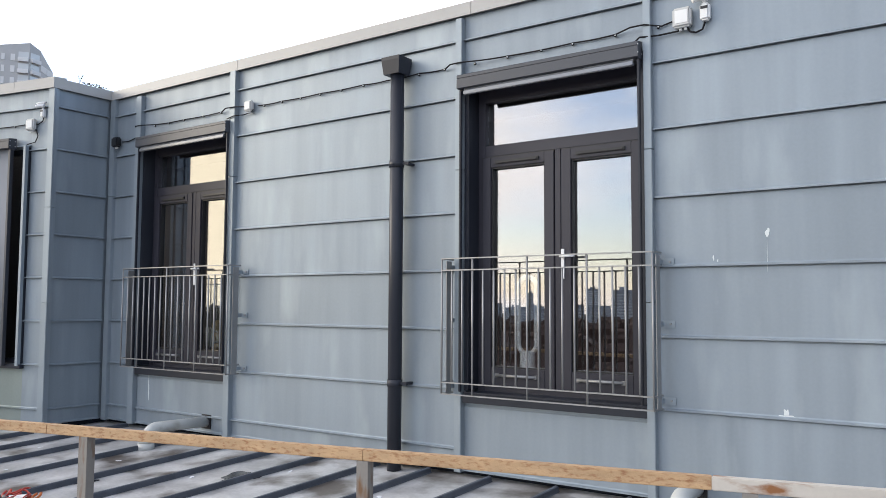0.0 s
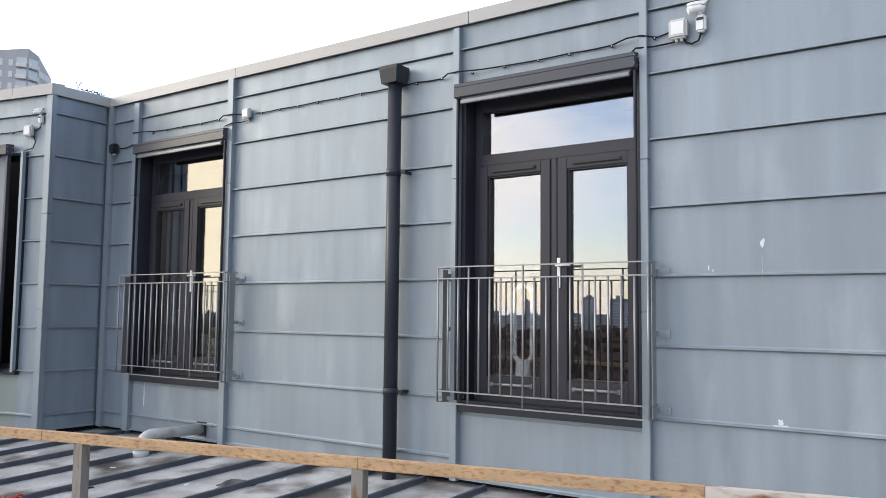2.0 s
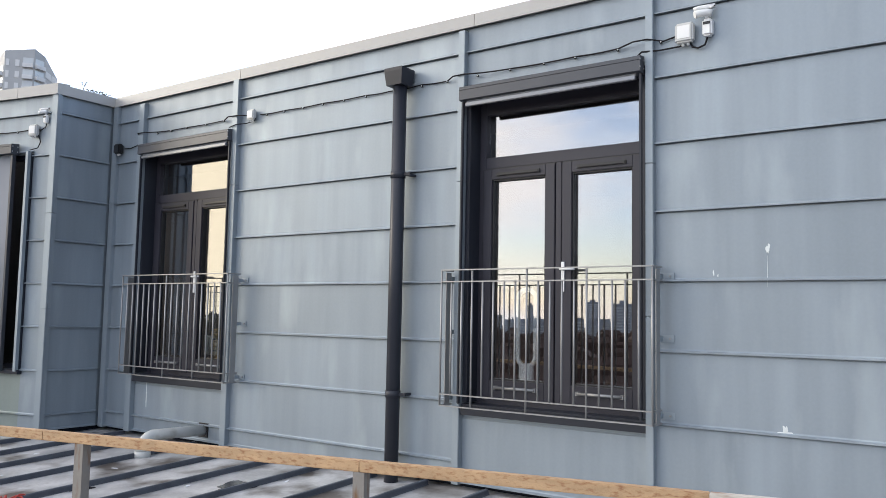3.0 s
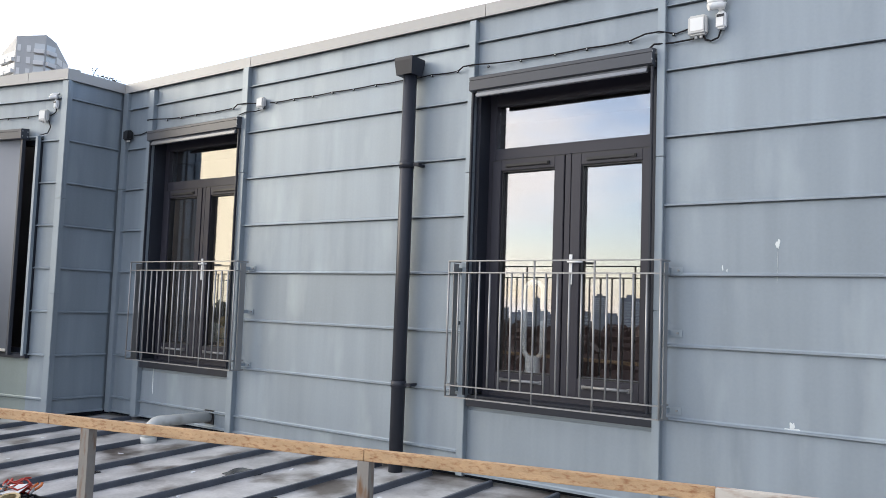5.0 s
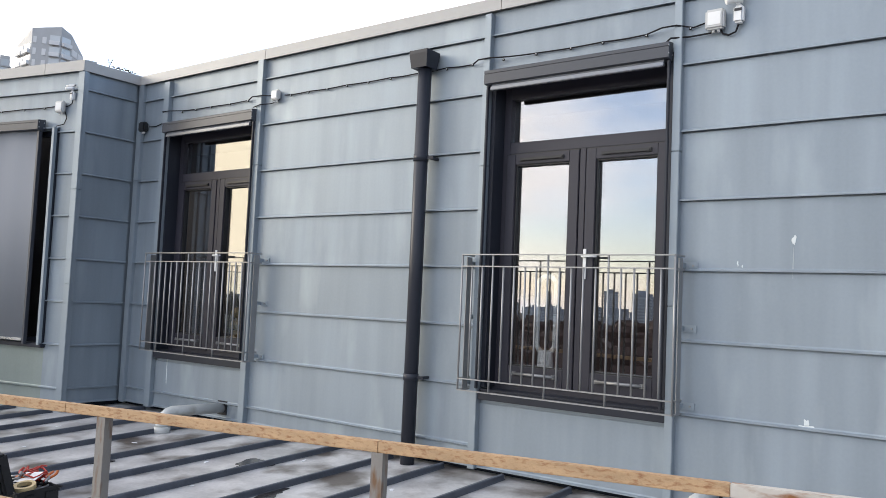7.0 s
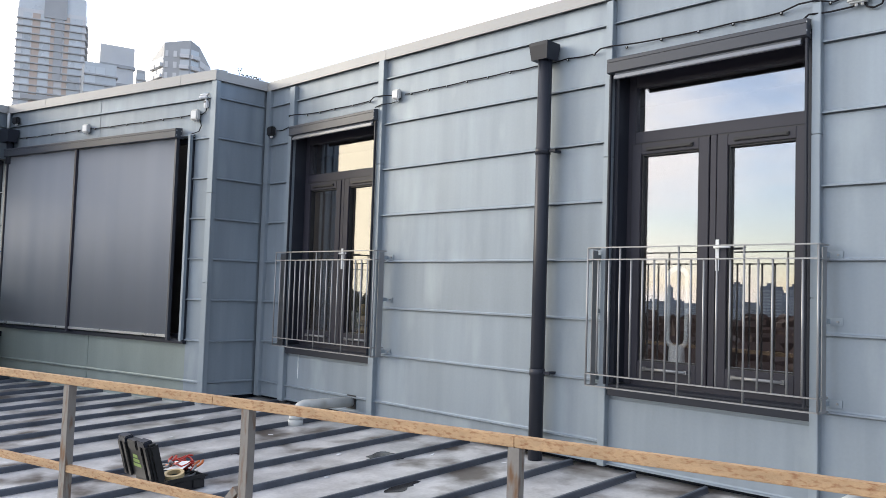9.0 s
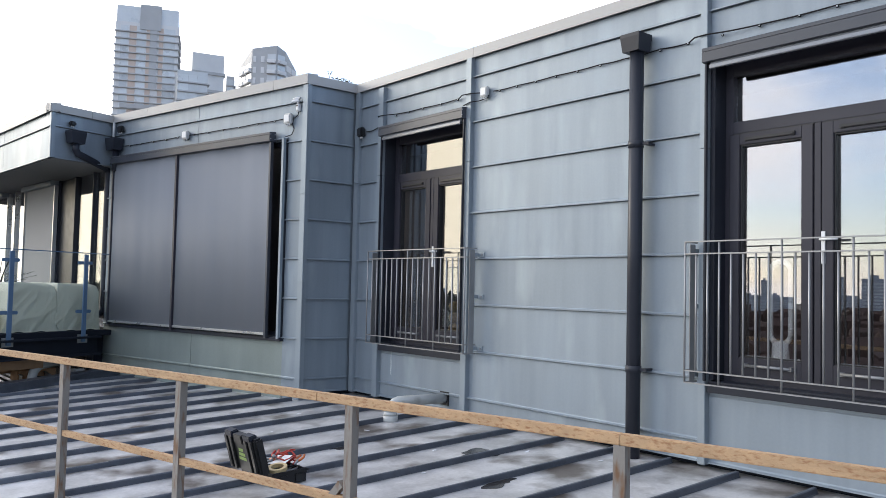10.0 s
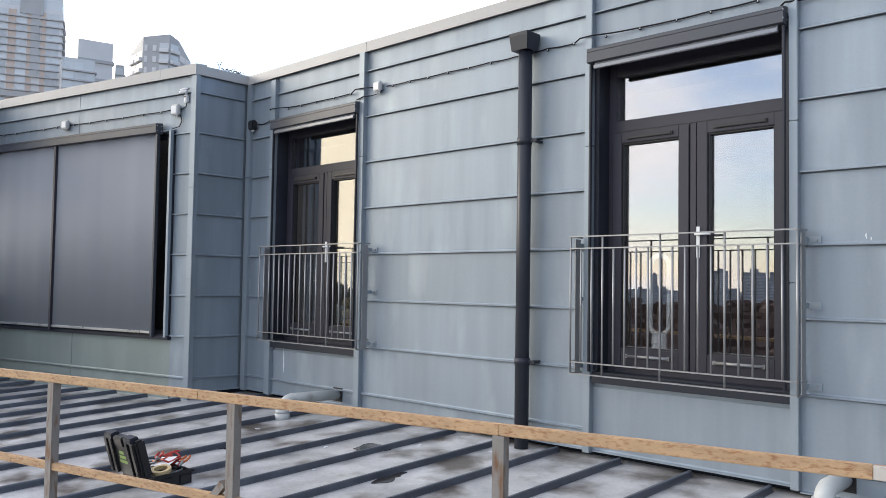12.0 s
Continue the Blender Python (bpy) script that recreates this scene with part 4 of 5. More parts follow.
cable(O, [(-1.58, -0.03, 3.92), (-1.56, -0.025, 3.88), (-1.52, -0.025, 3.865), (-1.47, -0.025, 3.88), (-1.45, -0.03, 3.93)], [], "short black cable looping to the sensor", 0.007)
cable(O, [(-6.20, -0.03, 3.94), (-6.25, -0.022, 3.915), (-6.36, -0.022, 3.905), (-6.46, -0.066, 3.90), (-6.57, -0.066, 3.88)], [], "short black cable below the junction box", 0.006)
wing_spots = [-4.1, -3.8, -3.45, -3.1, -2.8, -2.40, -2.05, -1.7, -1.35, -0.95, -0.6]
cable(LEFT, [(-4.28, CY, 4.0), (-3.45, CY, 3.995), (-2.75, CY, 4.0)], [(x, CY, 3.998) for x in wing_spots[:5]], "thin black cable clipped along the wing wall")
cable(LEFT, [(-2.58, CY, 4.0), (-1.7, CY, 3.995), (-0.95, CY, 3.998), (-0.44, CY, 4.0)], [(x, CY, 3.997) for x in wing_spots[5:]], "thin black cable clipped along the wing wall")
cable(LEFT, [(-0.30, CY, 4.0), (-0.22, CY, 3.99), (-0.15, CY, 4.02), (-0.14, CY, 4.06), (-0.14, -0.03, 4.10)], [], "short cable rising to the sensor", 0.006)
cable(LEFT, [(-0.32, CY, 3.97), (-0.25, CY, 3.92), (-0.22, CY, 3.85), (-0.26, CY, 3.78), (-0.36, -0.04, 3.755)], [], "thin grey cable down to the screen box", 0.006)


def wall_box(name, m, w, h, d, material, label, category, lens=False):
    ob = base_at(name, m, label, category)
    bm = bmesh.new()
    box(bm, -w / 2, w / 2, -d, -0.012, -h / 2, h / 2)
    part("case", bm, material, ob, bevel=min(w, d) * 0.18)
    bm = bmesh.new()
    box(bm, -w * 0.3, w * 0.3, -0.0118, 0.0, -h * 0.3, h * 0.3)
    part("back_plate", bm, GALV, ob)
    if lens:
        bm = bmesh.new()
        box(bm, -w * 0.34, w * 0.34, -d - 0.003, -d + 0.001, -h * 0.30, h * 0.34)
        part("cover", bm, WHITE, ob, "pale square front cover")
    for x in (-w * 0.12, w * 0.16):
        bm = bmesh.new()
        tube(bm, (x, -d * 0.5, -h / 2 + 0.004), (x, -d * 0.5, -h / 2 - 0.018), 0.011, 10)
        part("cable_gland", bm, WHITE, ob)
    return ob


wall_box("floodlight", pose(-1.61, 0, 3.985), 0.135, 0.145, 0.075, GREYBOX, "small square pale grey floodlight on the zinc wall", "light", True)
wall_box("junction_box", pose(-6.256, 0, 3.982), 0.11, 0.11, 0.065, GREYBOX, "small grey junction box on the zinc wall", "junction box", True)
wall_box("junction_box", LEFT @ pose(-0.31, 0, 3.985), 0.13, 0.135, 0.07, GREYBOX, "small grey junction box beside the wall corner", "junction box", True)
wall_box("junction_box", LEFT @ pose(-2.57, 0, 4.0), 0.13, 0.12, 0.07, GREYBOX, "small grey junction box above the wide screen", "junction box", True)
wall_box("black_box", pose(-8.63, 0, 3.86), 0.12, 0.12, 0.085, BLACK, "small black control box near the inner corner", "control box")
wall_box("black_box", LEFT @ pose(-4.36, 0, 4.27), 0.13, 0.10, 0.08, BLACK, "small black box above the rain hopper", "control box")
wall_box("black_sensor", SIDE @ pose(0.30, 0, 4.26), 0.10, 0.07, 0.09, BLACK, "small black sensor on the canopy fascia", "sensor")


def security_sensor(m):
    ob = base_at("security_camera", m, "white plastic outdoor camera on a bracket arm", "camera", "wall cameras")
    bm = bmesh.new()
    box(bm, -0.035, 0.035, -0.065, 0.0, -0.075, 0.05)
    part("base", bm, WHITE, ob, bevel=0.014)
    bm = bmesh.new()
    box(bm, -0.026, 0.026, -0.068, -0.0655, 0.005, 0.025)
    part("lens_strip", bm, BLACK, ob)
    bm = bmesh.new()
    tube(bm, (0, -0.04, 0.05), (-0.01, -0.05, 0.085), 0.013)
    part("arm", bm, WHITE, ob)
    bm = bmesh.new()
    hose(bm, [(0.03, -0.045, 0.085), (0.0, -0.055, 0.095), (-0.05, -0.085, 0.085), (-0.075, -0.10, 0.075)], 0.026, 14)
    part("head", bm, WHITE, ob)
    bm = bmesh.new()
    hose(bm, [(0.02, -0.045, 0.125), (0.055, -0.04, 0.14), (-0.055, -0.06, 0.135), (-0.09, -0.07, 0.125)], 0.016, 10)
    part("hood", bm, WHITE, ob)


security_sensor(pose(-1.445, -0.001, 4.01))
security_sensor(LEFT @ pose(-0.135, -0.001, 4.12) @ Matrix.Scale(0.8, 4))


# ---- vent pipes out of the wall ----
def wall_vent(x_wall, z_wall, x_foot, y_foot, r, label):
    z_foot = ROOF_Z + SLOPE * y_foot
    ob = base_at("vent_pipe", pose(x_foot, y_foot, z_foot), label, "pipe", "roof vent pipes")
    end = Vector((x_wall - x_foot, -y_foot, z_wall - z_foot))
    d = Vector((end.x, end.y, 0)).normalized()
    hgt = end.z
    pts = [(0, 0, 0.10), (0, 0, hgt - 2.0 * r)]
    for a in (20, 40, 60, 80):
        pts.append(Vector((0, 0, hgt - 2.0 * r)) + d * (2.0 * r * (1 - math.cos(radians(a)))) + Vector((0, 0, 2.0 * r * math.sin(radians(a)))))
    pts.append(end)
    bm = bmesh.new()
    hose(bm, pts, r, 18)
    part("pipe", bm, PVC, ob)
    for z0, z1, k in ((-0.01, 0.06, 1.55), (0.06, 0.10, 1.32), (0.10, 0.135, 1.16)):
        bm = bmesh.new()
        tube(bm, (0, 0, z0), (0, 0, z1), r * k, 18, r * k * 0.95)
        part("collar", bm, PVC, ob)
    bm = bmesh.new()
    box(bm, end.x - 1.35 * r, end.x + 1.35 * r, end.y - 0.012, end.y - 0.001, end.z - 1.35 * r, end.z + 1.35 * r)
    part("wall_plate", bm, BLACK, ob, "black square wall seal")


wall_vent(-6.86, 0.635, -6.95, -0.68, 0.055, "grey plastic vent pipe bent from the wall to the roof")
wall_vent(-1.58, 0.625, -1.57, -0.42, 0.06, "cream plastic vent pipe bent from the wall to the roof")


# ---- open tool case on the roof ----
def tool_case(m):
    ob = base_at("tool_case", m, "open black plastic tool case full of tools, on the roof", "tool case")
    L_, W_, H_ = 0.50, 0.30, 0.10
    bm = bmesh.new()
    t = 0.014
    box(bm, 0, L_, 0, W_, 0, t), box(bm, 0, L_, 0, t, t, H_), box(bm, 0, L_, W_ - t, W_, t, H_), box(bm, 0, t, t, W_ - t, t, H_), box(bm, L_ - t, L_, t, W_ - t, t, H_)
    for x in (0.08, 0.24, 0.40):
        box(bm, x, x + 0.06, W_, W_ + 0.012, 0.01, H_ - 0.02)
    for y in (0.06, 0.20):
        box(bm, L_, L_ + 0.012, y, y + 0.08, 0.012, H_ - 0.03)
    part("tray", bm, BLACK, ob, bevel=0.003)
    lid_m = pose(0, -0.005, H_, 103, 0, 0)
    bm = bmesh.new()
    box(bm, 0.0, L_, 0.0, W_, -0.0, 0.075)
    lid = part("lid", bm, BLACK, ob, bevel=0.016)
    lid.matrix_local = lid_m
    for x in (0.02, 0.095, 0.345, 0.425):
        bm = bmesh.new()
        box(bm, x, x + 0.045, 0.015, W_ - 0.015, 0.0755, 0.094)
        part("rib", bm, BLACK, lid, bevel=0.005)
    for x in (0.03, 0.33):
        bm = bmesh.new()
        box(bm, x, x + 0.12, W_ - 0.03, W_ + 0.022, 0.02, 0.088)
        part("latch", bm, ANTHRACITE, lid, "dark grey latch", bevel=0.008)
    bm = bmesh.new()
    box(bm, 0.18, 0.31, W_ - 0.06, W_ + 0.012, 0.055, 0.09)
    part("grip", bm, BLACK, lid, bevel=0.006)
    green = surface("label_print", (0.24, 0.34, 0.10), 0.6, 0, 0.05, 4, 1, 0)
    for k, (a, b) in enumerate(((0.18, 0.30), (0.19, 0.29), (0.20, 0.27))):
        bm = bmesh.new()
        box(bm, a, b, 0.10 + 0.035 * k, 0.125 + 0.035 * k, 0.0752, 0.0768)
        part("print_bar", bm, green, lid)
    bm = bmesh.new()
    hose(bm, [(0.0, 0.09, 0.04), (-0.045, 0.09, 0.04), (-0.055, 0.10, 0.04), (-0.055, 0.25, 0.04), (-0.045, 0.26, 0.04), (0.0, 0.26, 0.04)], 0.010, 8)
    part("carry_handle", bm, BLACK, lid)
    return ob


CASE = pose(-5.92, -2.88, ROOF_Z + SLOPE * -2.88 + 0.004, math.degrees(math.atan(SLOPE)), 0, 1)
tool_case(CASE)
RED = surface("red_plastic", (0.42, 0.035, 0.02), 0.4, 0, 0.08, 6, 1, 0.02)
ORANGE = surface("orange_plastic", (0.55, 0.14, 0.03), 0.4, 0, 0.08, 6, 1, 0.02)
TAPE = surface("tape_beige", (0.55, 0.42, 0.22), 0.5, 0, 0.06, 6, 1, 0.02)
PAPER = surface("white_paper", (0.75, 0.76, 0.77), 0.7, 0, 0.04, 6, 1, 0.02)
bm = bmesh.new()
for r0, r1 in ((0.075, 0.05),):
    n = 24
    rings = [[bm.verts.new((r * math.cos(2 * math.pi * k / n), r * math.sin(2 * math.pi * k / n), z)) for k in range(n)] for r, z in ((r0, 0), (r0, 0.03), (r1, 0.03), (r1, 0))]
    for j in range(4):
        for k in range(n):
            bm.faces.new([rings[j][k], rings[j][(k + 1) % n], rings[(j + 1) % 4][(k + 1) % n], rings[(j + 1) % 4][k]])
roll = part("tape_roll", bm, TAPE)
roll.matrix_world = CASE @ pose(0.41, 0.10, 0.10, 8, 6, 0)
tagged(roll, "beige roll of tape lying in the tool case", "tape")
bm = bmesh.new()
box(bm, 0, 0.21, 0, 0.12, 0, 0.003)
paper = part("paper_sheet", bm, PAPER)
paper.matrix_world = CASE @ pose(0.20, 0.12, 0.105, 22, -8, 12)
tagged(paper, "white folded paper lying in the tool case", "paper")
rnd = random.Random(11)
for k in range(16):
    col = (RED, ORANGE, RED, BLACK, GALV)[k % 5]
    x, y, z, a = rnd.uniform(0.14, 0.40), rnd.uniform(0.16, 0.28), rnd.uniform(0.07, 0.15), rnd.uniform(0, 180)
    tool = base_at("plier", CASE @ pose(x, y, z, rnd.uniform(-20, 20), rnd.uniform(-20, 20), a), "plastic-handled pliers lying in the tool case", "pliers", "tools in the case")
    for s in (-1, 1):
        bm = bmesh.new()
        hose(bm, [(0, 0.004 * s, 0), (0.03, 0.02 * s, 0), (0.07, 0.026 * s, 0), (0.11, 0.016 * s, 0)], 0.010, 8)
        part("grip", bm, col, tool)
    bm = bmesh.new()
    tube(bm, (-0.06, 0, 0), (0.012, 0, 0), 0.006, 8, 0.015)
    part("jaw", bm, GALV, tool)
bm = bmesh.new()
hose(bm, [(0.30 + 0.10 * math.cos(0.55 * k) * (1 - 0.02 * k), 0.24 + 0.07 * math.sin(0.55 * k), 0.12 + 0.004 * k + 0.012 * math.sin(1.7 * k)) for k in range(26)], 0.007, 8)
lead = part("test_lead", bm, RED)
lead.matrix_world = CASE
tagged(lead, "coiled red test lead heaped in the tool case", "cable")
bm = bmesh.new()
box(bm, -0.10, 0.05, -0.10, 0.08, 0, 0.09)
ob = part("battery_pack", bm, BLACK, bevel=0.012)
ob.matrix_world = Matrix.Translation((-7.06, -4.51, ROOF_Z - SLOPE * 4.51)) @ pose(0, 0, 0, math.degrees(math.atan(SLOPE)), 0, 10)
tagged(ob, "small black plastic pack lying on the roof", "battery")


# ---- things behind the door glass ----
def loop_fan(x, y, z):
    ob = base_at("bladeless_fan", pose(x, y, z), "pale blue-white bladeless loop fan standing behind the glass", "fan")
    bm = bmesh.new()
    tube(bm, (0, 0, 0), (0, 0, 0.40), 0.075, 20, 0.062)
    part("base", bm, WHITE, ob)
    bm = bmesh.new()
    pts = []
    for k in range(41):
        a = 2 * math.pi * k / 40
        pts.append((0.085 * math.cos(a), 0, 0.70 + (0.24 if math.sin(a) > 0 else -0.24) + 0.085 * math.sin(a)) if abs(math.sin(a)) > 1e-6 else (0.085 * math.cos(a), 0, 0.70))
    hose(bm, pts, 0.021, 10)
    part("loop", bm, WHITE, ob)


loop_fan(-3.085, 0.285, 1.111)
WOODBALL = surface("pale_wood", (0.45, 0.30, 0.13), 0.5, 0, 0.12, 9, 1, 0.03)
stool = base_at("side_table", pose(-7.24, 0.55, 1.111), "small dark side table behind the door glass", "table")
bm = bmesh.new()
tube(bm, (0, 0, 0.16), (0, 0, 0.19), 0.26, 24)
part("tabletop", bm, BLACK, stool)
for a in (45, 135, 225, 315):
    bm = bmesh.new()
    p = (0.17 * math.cos(radians(a)), 0.17 * math.sin(radians(a)))
    tube(bm, (*p, 0), (*p, 0.16), 0.014, 8)
    part("leg", bm, BLACK, stool)
orn = base_at("wooden_ornament", pose(-7.24, 0.55, 1.301), "stacked pale wooden balls as an ornament", "ornament")
for x, z in ((-0.14, 0.075), (-0.14, 0.21), (-0.14, 0.34), (0.06, 0.07), (0.06, 0.19), (0.19, 0.07), (0.19, 0.19)):
    bm = bmesh.new()
    bmesh.ops.create_uvsphere(bm, u_segments=18, v_segments=12, radius=0.072, matrix=Matrix.Translation((x, 0, z)) @ Matrix.Diagonal((1, 1, 0.92, 1)))
    for f in bm.faces:
        f.smooth = True
    part("ball", bm, WOODBALL, orn)

# ---- marks on the wall and wet patches on the roof ----
DROPPING = surface("dried_white_mark", (0.62, 0.66, 0.66), 0.7, 0, 0.1, 20, 1, 0.02)
WET = surface("wet_grime", (0.035, 0.032, 0.03), 0.2, 0, 0.2, 8, 1, 0.02)


def blot(name, m, rx, ry, seed, material, label, category, thick=0.002):
    rnd = random.Random(seed)
    ph = [rnd.uniform(0, 6.28) for _ in range(4)]
    bm = bmesh.new()
    n = 36
    rim = []
    for k in range(n):
        a = 2 * math.pi * k / n
        r = 1 + 0.28 * math.sin(2 * a + ph[0]) + 0.2 * math.sin(3 * a + ph[1]) + 0.14 * math.sin(7 * a + ph[2])
        rim.append((rx * r * math.cos(a), ry * r * math.sin(a)))
    lo, hi = [bm.verts.new((x * 1.04, y * 1.04, 0)) for x, y in rim], [bm.verts.new((x, y, thick)) for x, y in rim]
    bm.faces.new(hi)
    for k in range(n):
        bm.faces.new([lo[k], lo[(k + 1) % n], hi[(k + 1) % n], hi[k]])
    ob = part(name, bm, material)
    ob.matrix_world = m
    return tagged(ob, label, category)


for x, z, rx, rz, sd in ((-1.063, 2.395, 0.011, 0.032, 1), (-1.067, 2.245, 0.0013, 0.08, 2), (-0.965, 1.166, 0.05, 0.014, 3), (-0.97, 1.19, 0.012, 0.03, 4), (-1.43, 2.235, 0.005, 0.015, 5), (-1.40, 2.215, 0.004, 0.008, 6), (-7.9, 0.93, 0.006, 0.14, 9)):
    blot("dropping_mark", pose(x, -0.0005, z, 90, 0, 0), rx, rz, sd, DROPPING, "dried white bird mark on the zinc panel", "stain")
for x, y, rx, ry, sd in ((-6.25, -1.75, 0.07, 0.13, 7), (-5.20, -0.96, 0.12, 0.2, 8), (-4.4, -1.5, 0.1, 0.16, 12)):
    blot("wet_patch", roof_tilt @ pose(x, y, 0.0015, 0, 0, 0), rx, ry, sd, WET, "dark wet patch drying on the metal roof", "stain")


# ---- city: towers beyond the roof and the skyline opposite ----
# these four tower colours are lightened to carry the haze of distance
HAZY_CONCRETE = surface("hazy_pale_concrete", (0.72, 0.72, 0.71), 0.7, 0, 0.06, 0.15, 1, 0, 2)
HAZY_TERRACOTTA = surface("hazy_orange_cladding", (0.62, 0.51, 0.43), 0.7, 0, 0.08, 0.2, 1, 0, 2)
HAZY_SLATE = surface("hazy_dark_cladding", (0.46, 0.465, 0.465), 0.6, 0, 0.08, 0.2, 1, 0, 2)
HAZY_GLAZING = surface("hazy_tower_glazing", (0.62, 0.645, 0.65), 0.3, 0.1, 0.10, 0.12, 1, 0, 1, each=0.3)
BRICKY = surface("brick_city", (0.075, 0.040, 0.030), 0.85, 0, 0.25, 0.05, 1, 0, 1, each=0.5)
# the skyline grey also has haze mixed into its base colour
HAZY_CITY = surface("hazy_grey_city", (0.42, 0.44, 0.48), 0.8, 0, 0.15, 0.05, 1, 0, 1, each=0.5)
FOLIAGE = surface("far_foliage", (0.035, 0.045, 0.025), 0.9, 0, 0.3, 0.3, 1, 0, 2)


def compass(dx, dy, dist):
    return Vector((dx, dy, 0)).normalized() * dist


def tower(name, m, w, d, h, floor_h, floors, bays, wall, accent, label, plinth=None):
    """A slab tower, own origin at the top centre of its front face (towards own -y); windows are built on the upper floors."""
    ob = base_at(name, m, label, "tower", "city towers")
    bm = bmesh.new()
    box(bm, -w / 2, w / 2, 0, d, -h, 0)
    part("wall", bm, wall, ob)
    bm = bmesh.new()
    box(bm, -0.5, 0.5, -0.12, 0.4, 0, 1)
    glass_me = finish(bm, "window", HAZY_GLAZING)
    bm = bmesh.new()
    box(bm, -0.5, 0.5, -0.8, 0.4, 0, 1)
    slab_me = finish(bm, "floor_band", HAZY_SLATE)
    bm = bmesh.new()
    box(bm, -0.5, 0.5, -0.2, 0.4, 0, 1)
    accent_me = finish(bm, "cladding_panel", accent)
    for f in range(floors):
        z = -(f + 1) * floor_h - 1.5
        band = new("floor_band", slab_me)
        band.parent, band.location, band.scale = ob, (0, 0, z), (w * 1.03, 1, floor_h * 0.16)
        side = new("floor_band", slab_me)
        side.parent, side.location, side.rotation_euler, side.scale = ob, (w / 2, d / 2, z), (0, 0, radians(90)), (d * 1.03, 1, floor_h * 0.16)
        for a, b, kind in bays:
            pane = new("window" if kind == "g" else "cladding_panel", glass_me if kind == "g" else accent_me)
            pane.parent, pane.location, pane.scale = ob, ((a + b) / 2 * w, 0, z + floor_h * 0.2), ((b - a) * w, 1, floor_h * 0.74)
        for a, b in ((-0.4, -0.1), (0.1, 0.4)):
            pane = new("window", glass_me)
            pane.parent, pane.location, pane.rotation_euler, pane.scale = ob, (w / 2, d / 2 + (a + b) / 2 * d, z + floor_h * 0.2), (0, 0, radians(90)), ((b - a) * d, 1, floor_h * 0.74)
    return ob


def face_to(dx, dy, dist, z, turn=0.0):
    p = compass(dx, dy, dist)
    return Matrix.Translation((p.x, p.y - 5.8, z)) @ Matrix.Rotation(math.atan2(-dx, dy) + radians(turn), 4, "Z")


D = 390
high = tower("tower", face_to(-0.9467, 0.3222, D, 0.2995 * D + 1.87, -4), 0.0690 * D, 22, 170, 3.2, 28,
             [(-0.42, -0.30, "g"), (-0.28, -0.17, "o"), (-0.16, -0.02, "g"), (-0.01, 0.07, "o"), (0.19, 0.26, "o"), (0.27, 0.45, "g")], HAZY_CONCRETE, HAZY_TERRACOTTA,
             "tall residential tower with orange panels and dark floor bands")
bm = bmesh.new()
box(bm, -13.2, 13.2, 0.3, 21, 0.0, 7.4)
part("crown", bm, HAZY_GLAZING, high, "glazed crown storeys")
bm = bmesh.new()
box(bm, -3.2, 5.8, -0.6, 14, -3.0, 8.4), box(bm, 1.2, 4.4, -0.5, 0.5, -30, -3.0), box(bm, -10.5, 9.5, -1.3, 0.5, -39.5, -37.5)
part("service_core", bm, HAZY_SLATE, high, "dark service core")
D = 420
slab = tower("tower", face_to(-0.9220, 0.3872, D, 0.2715 * D + 1.87, 10), 0.037 * D, 14, 170, 9.0, 4, [], HAZY_CONCRETE, HAZY_CONCRETE, "pale blank-faced office slab tower")
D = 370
tower("tower", face_to(-0.9285, 0.3714, D, 0.249 * D + 1.87, 6), 0.034 * D, 12, 150, 4.0, 9, [(-0.46, -0.16, "g"), (-0.14, 0.14, "g"), (0.16, 0.46, "g")], HAZY_GLAZING, HAZY_CONCRETE, "blue glazed office tower with a white cross brace")
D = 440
tower("tower", face_to(-0.9117, 0.4109, D, 0.247 * D + 1.87), 0.0095 * D, 8, 160, 4.0, 6, [(-0.4, 0.4, "g")], HAZY_SLATE, HAZY_CONCRETE, "narrow grey office tower far off")


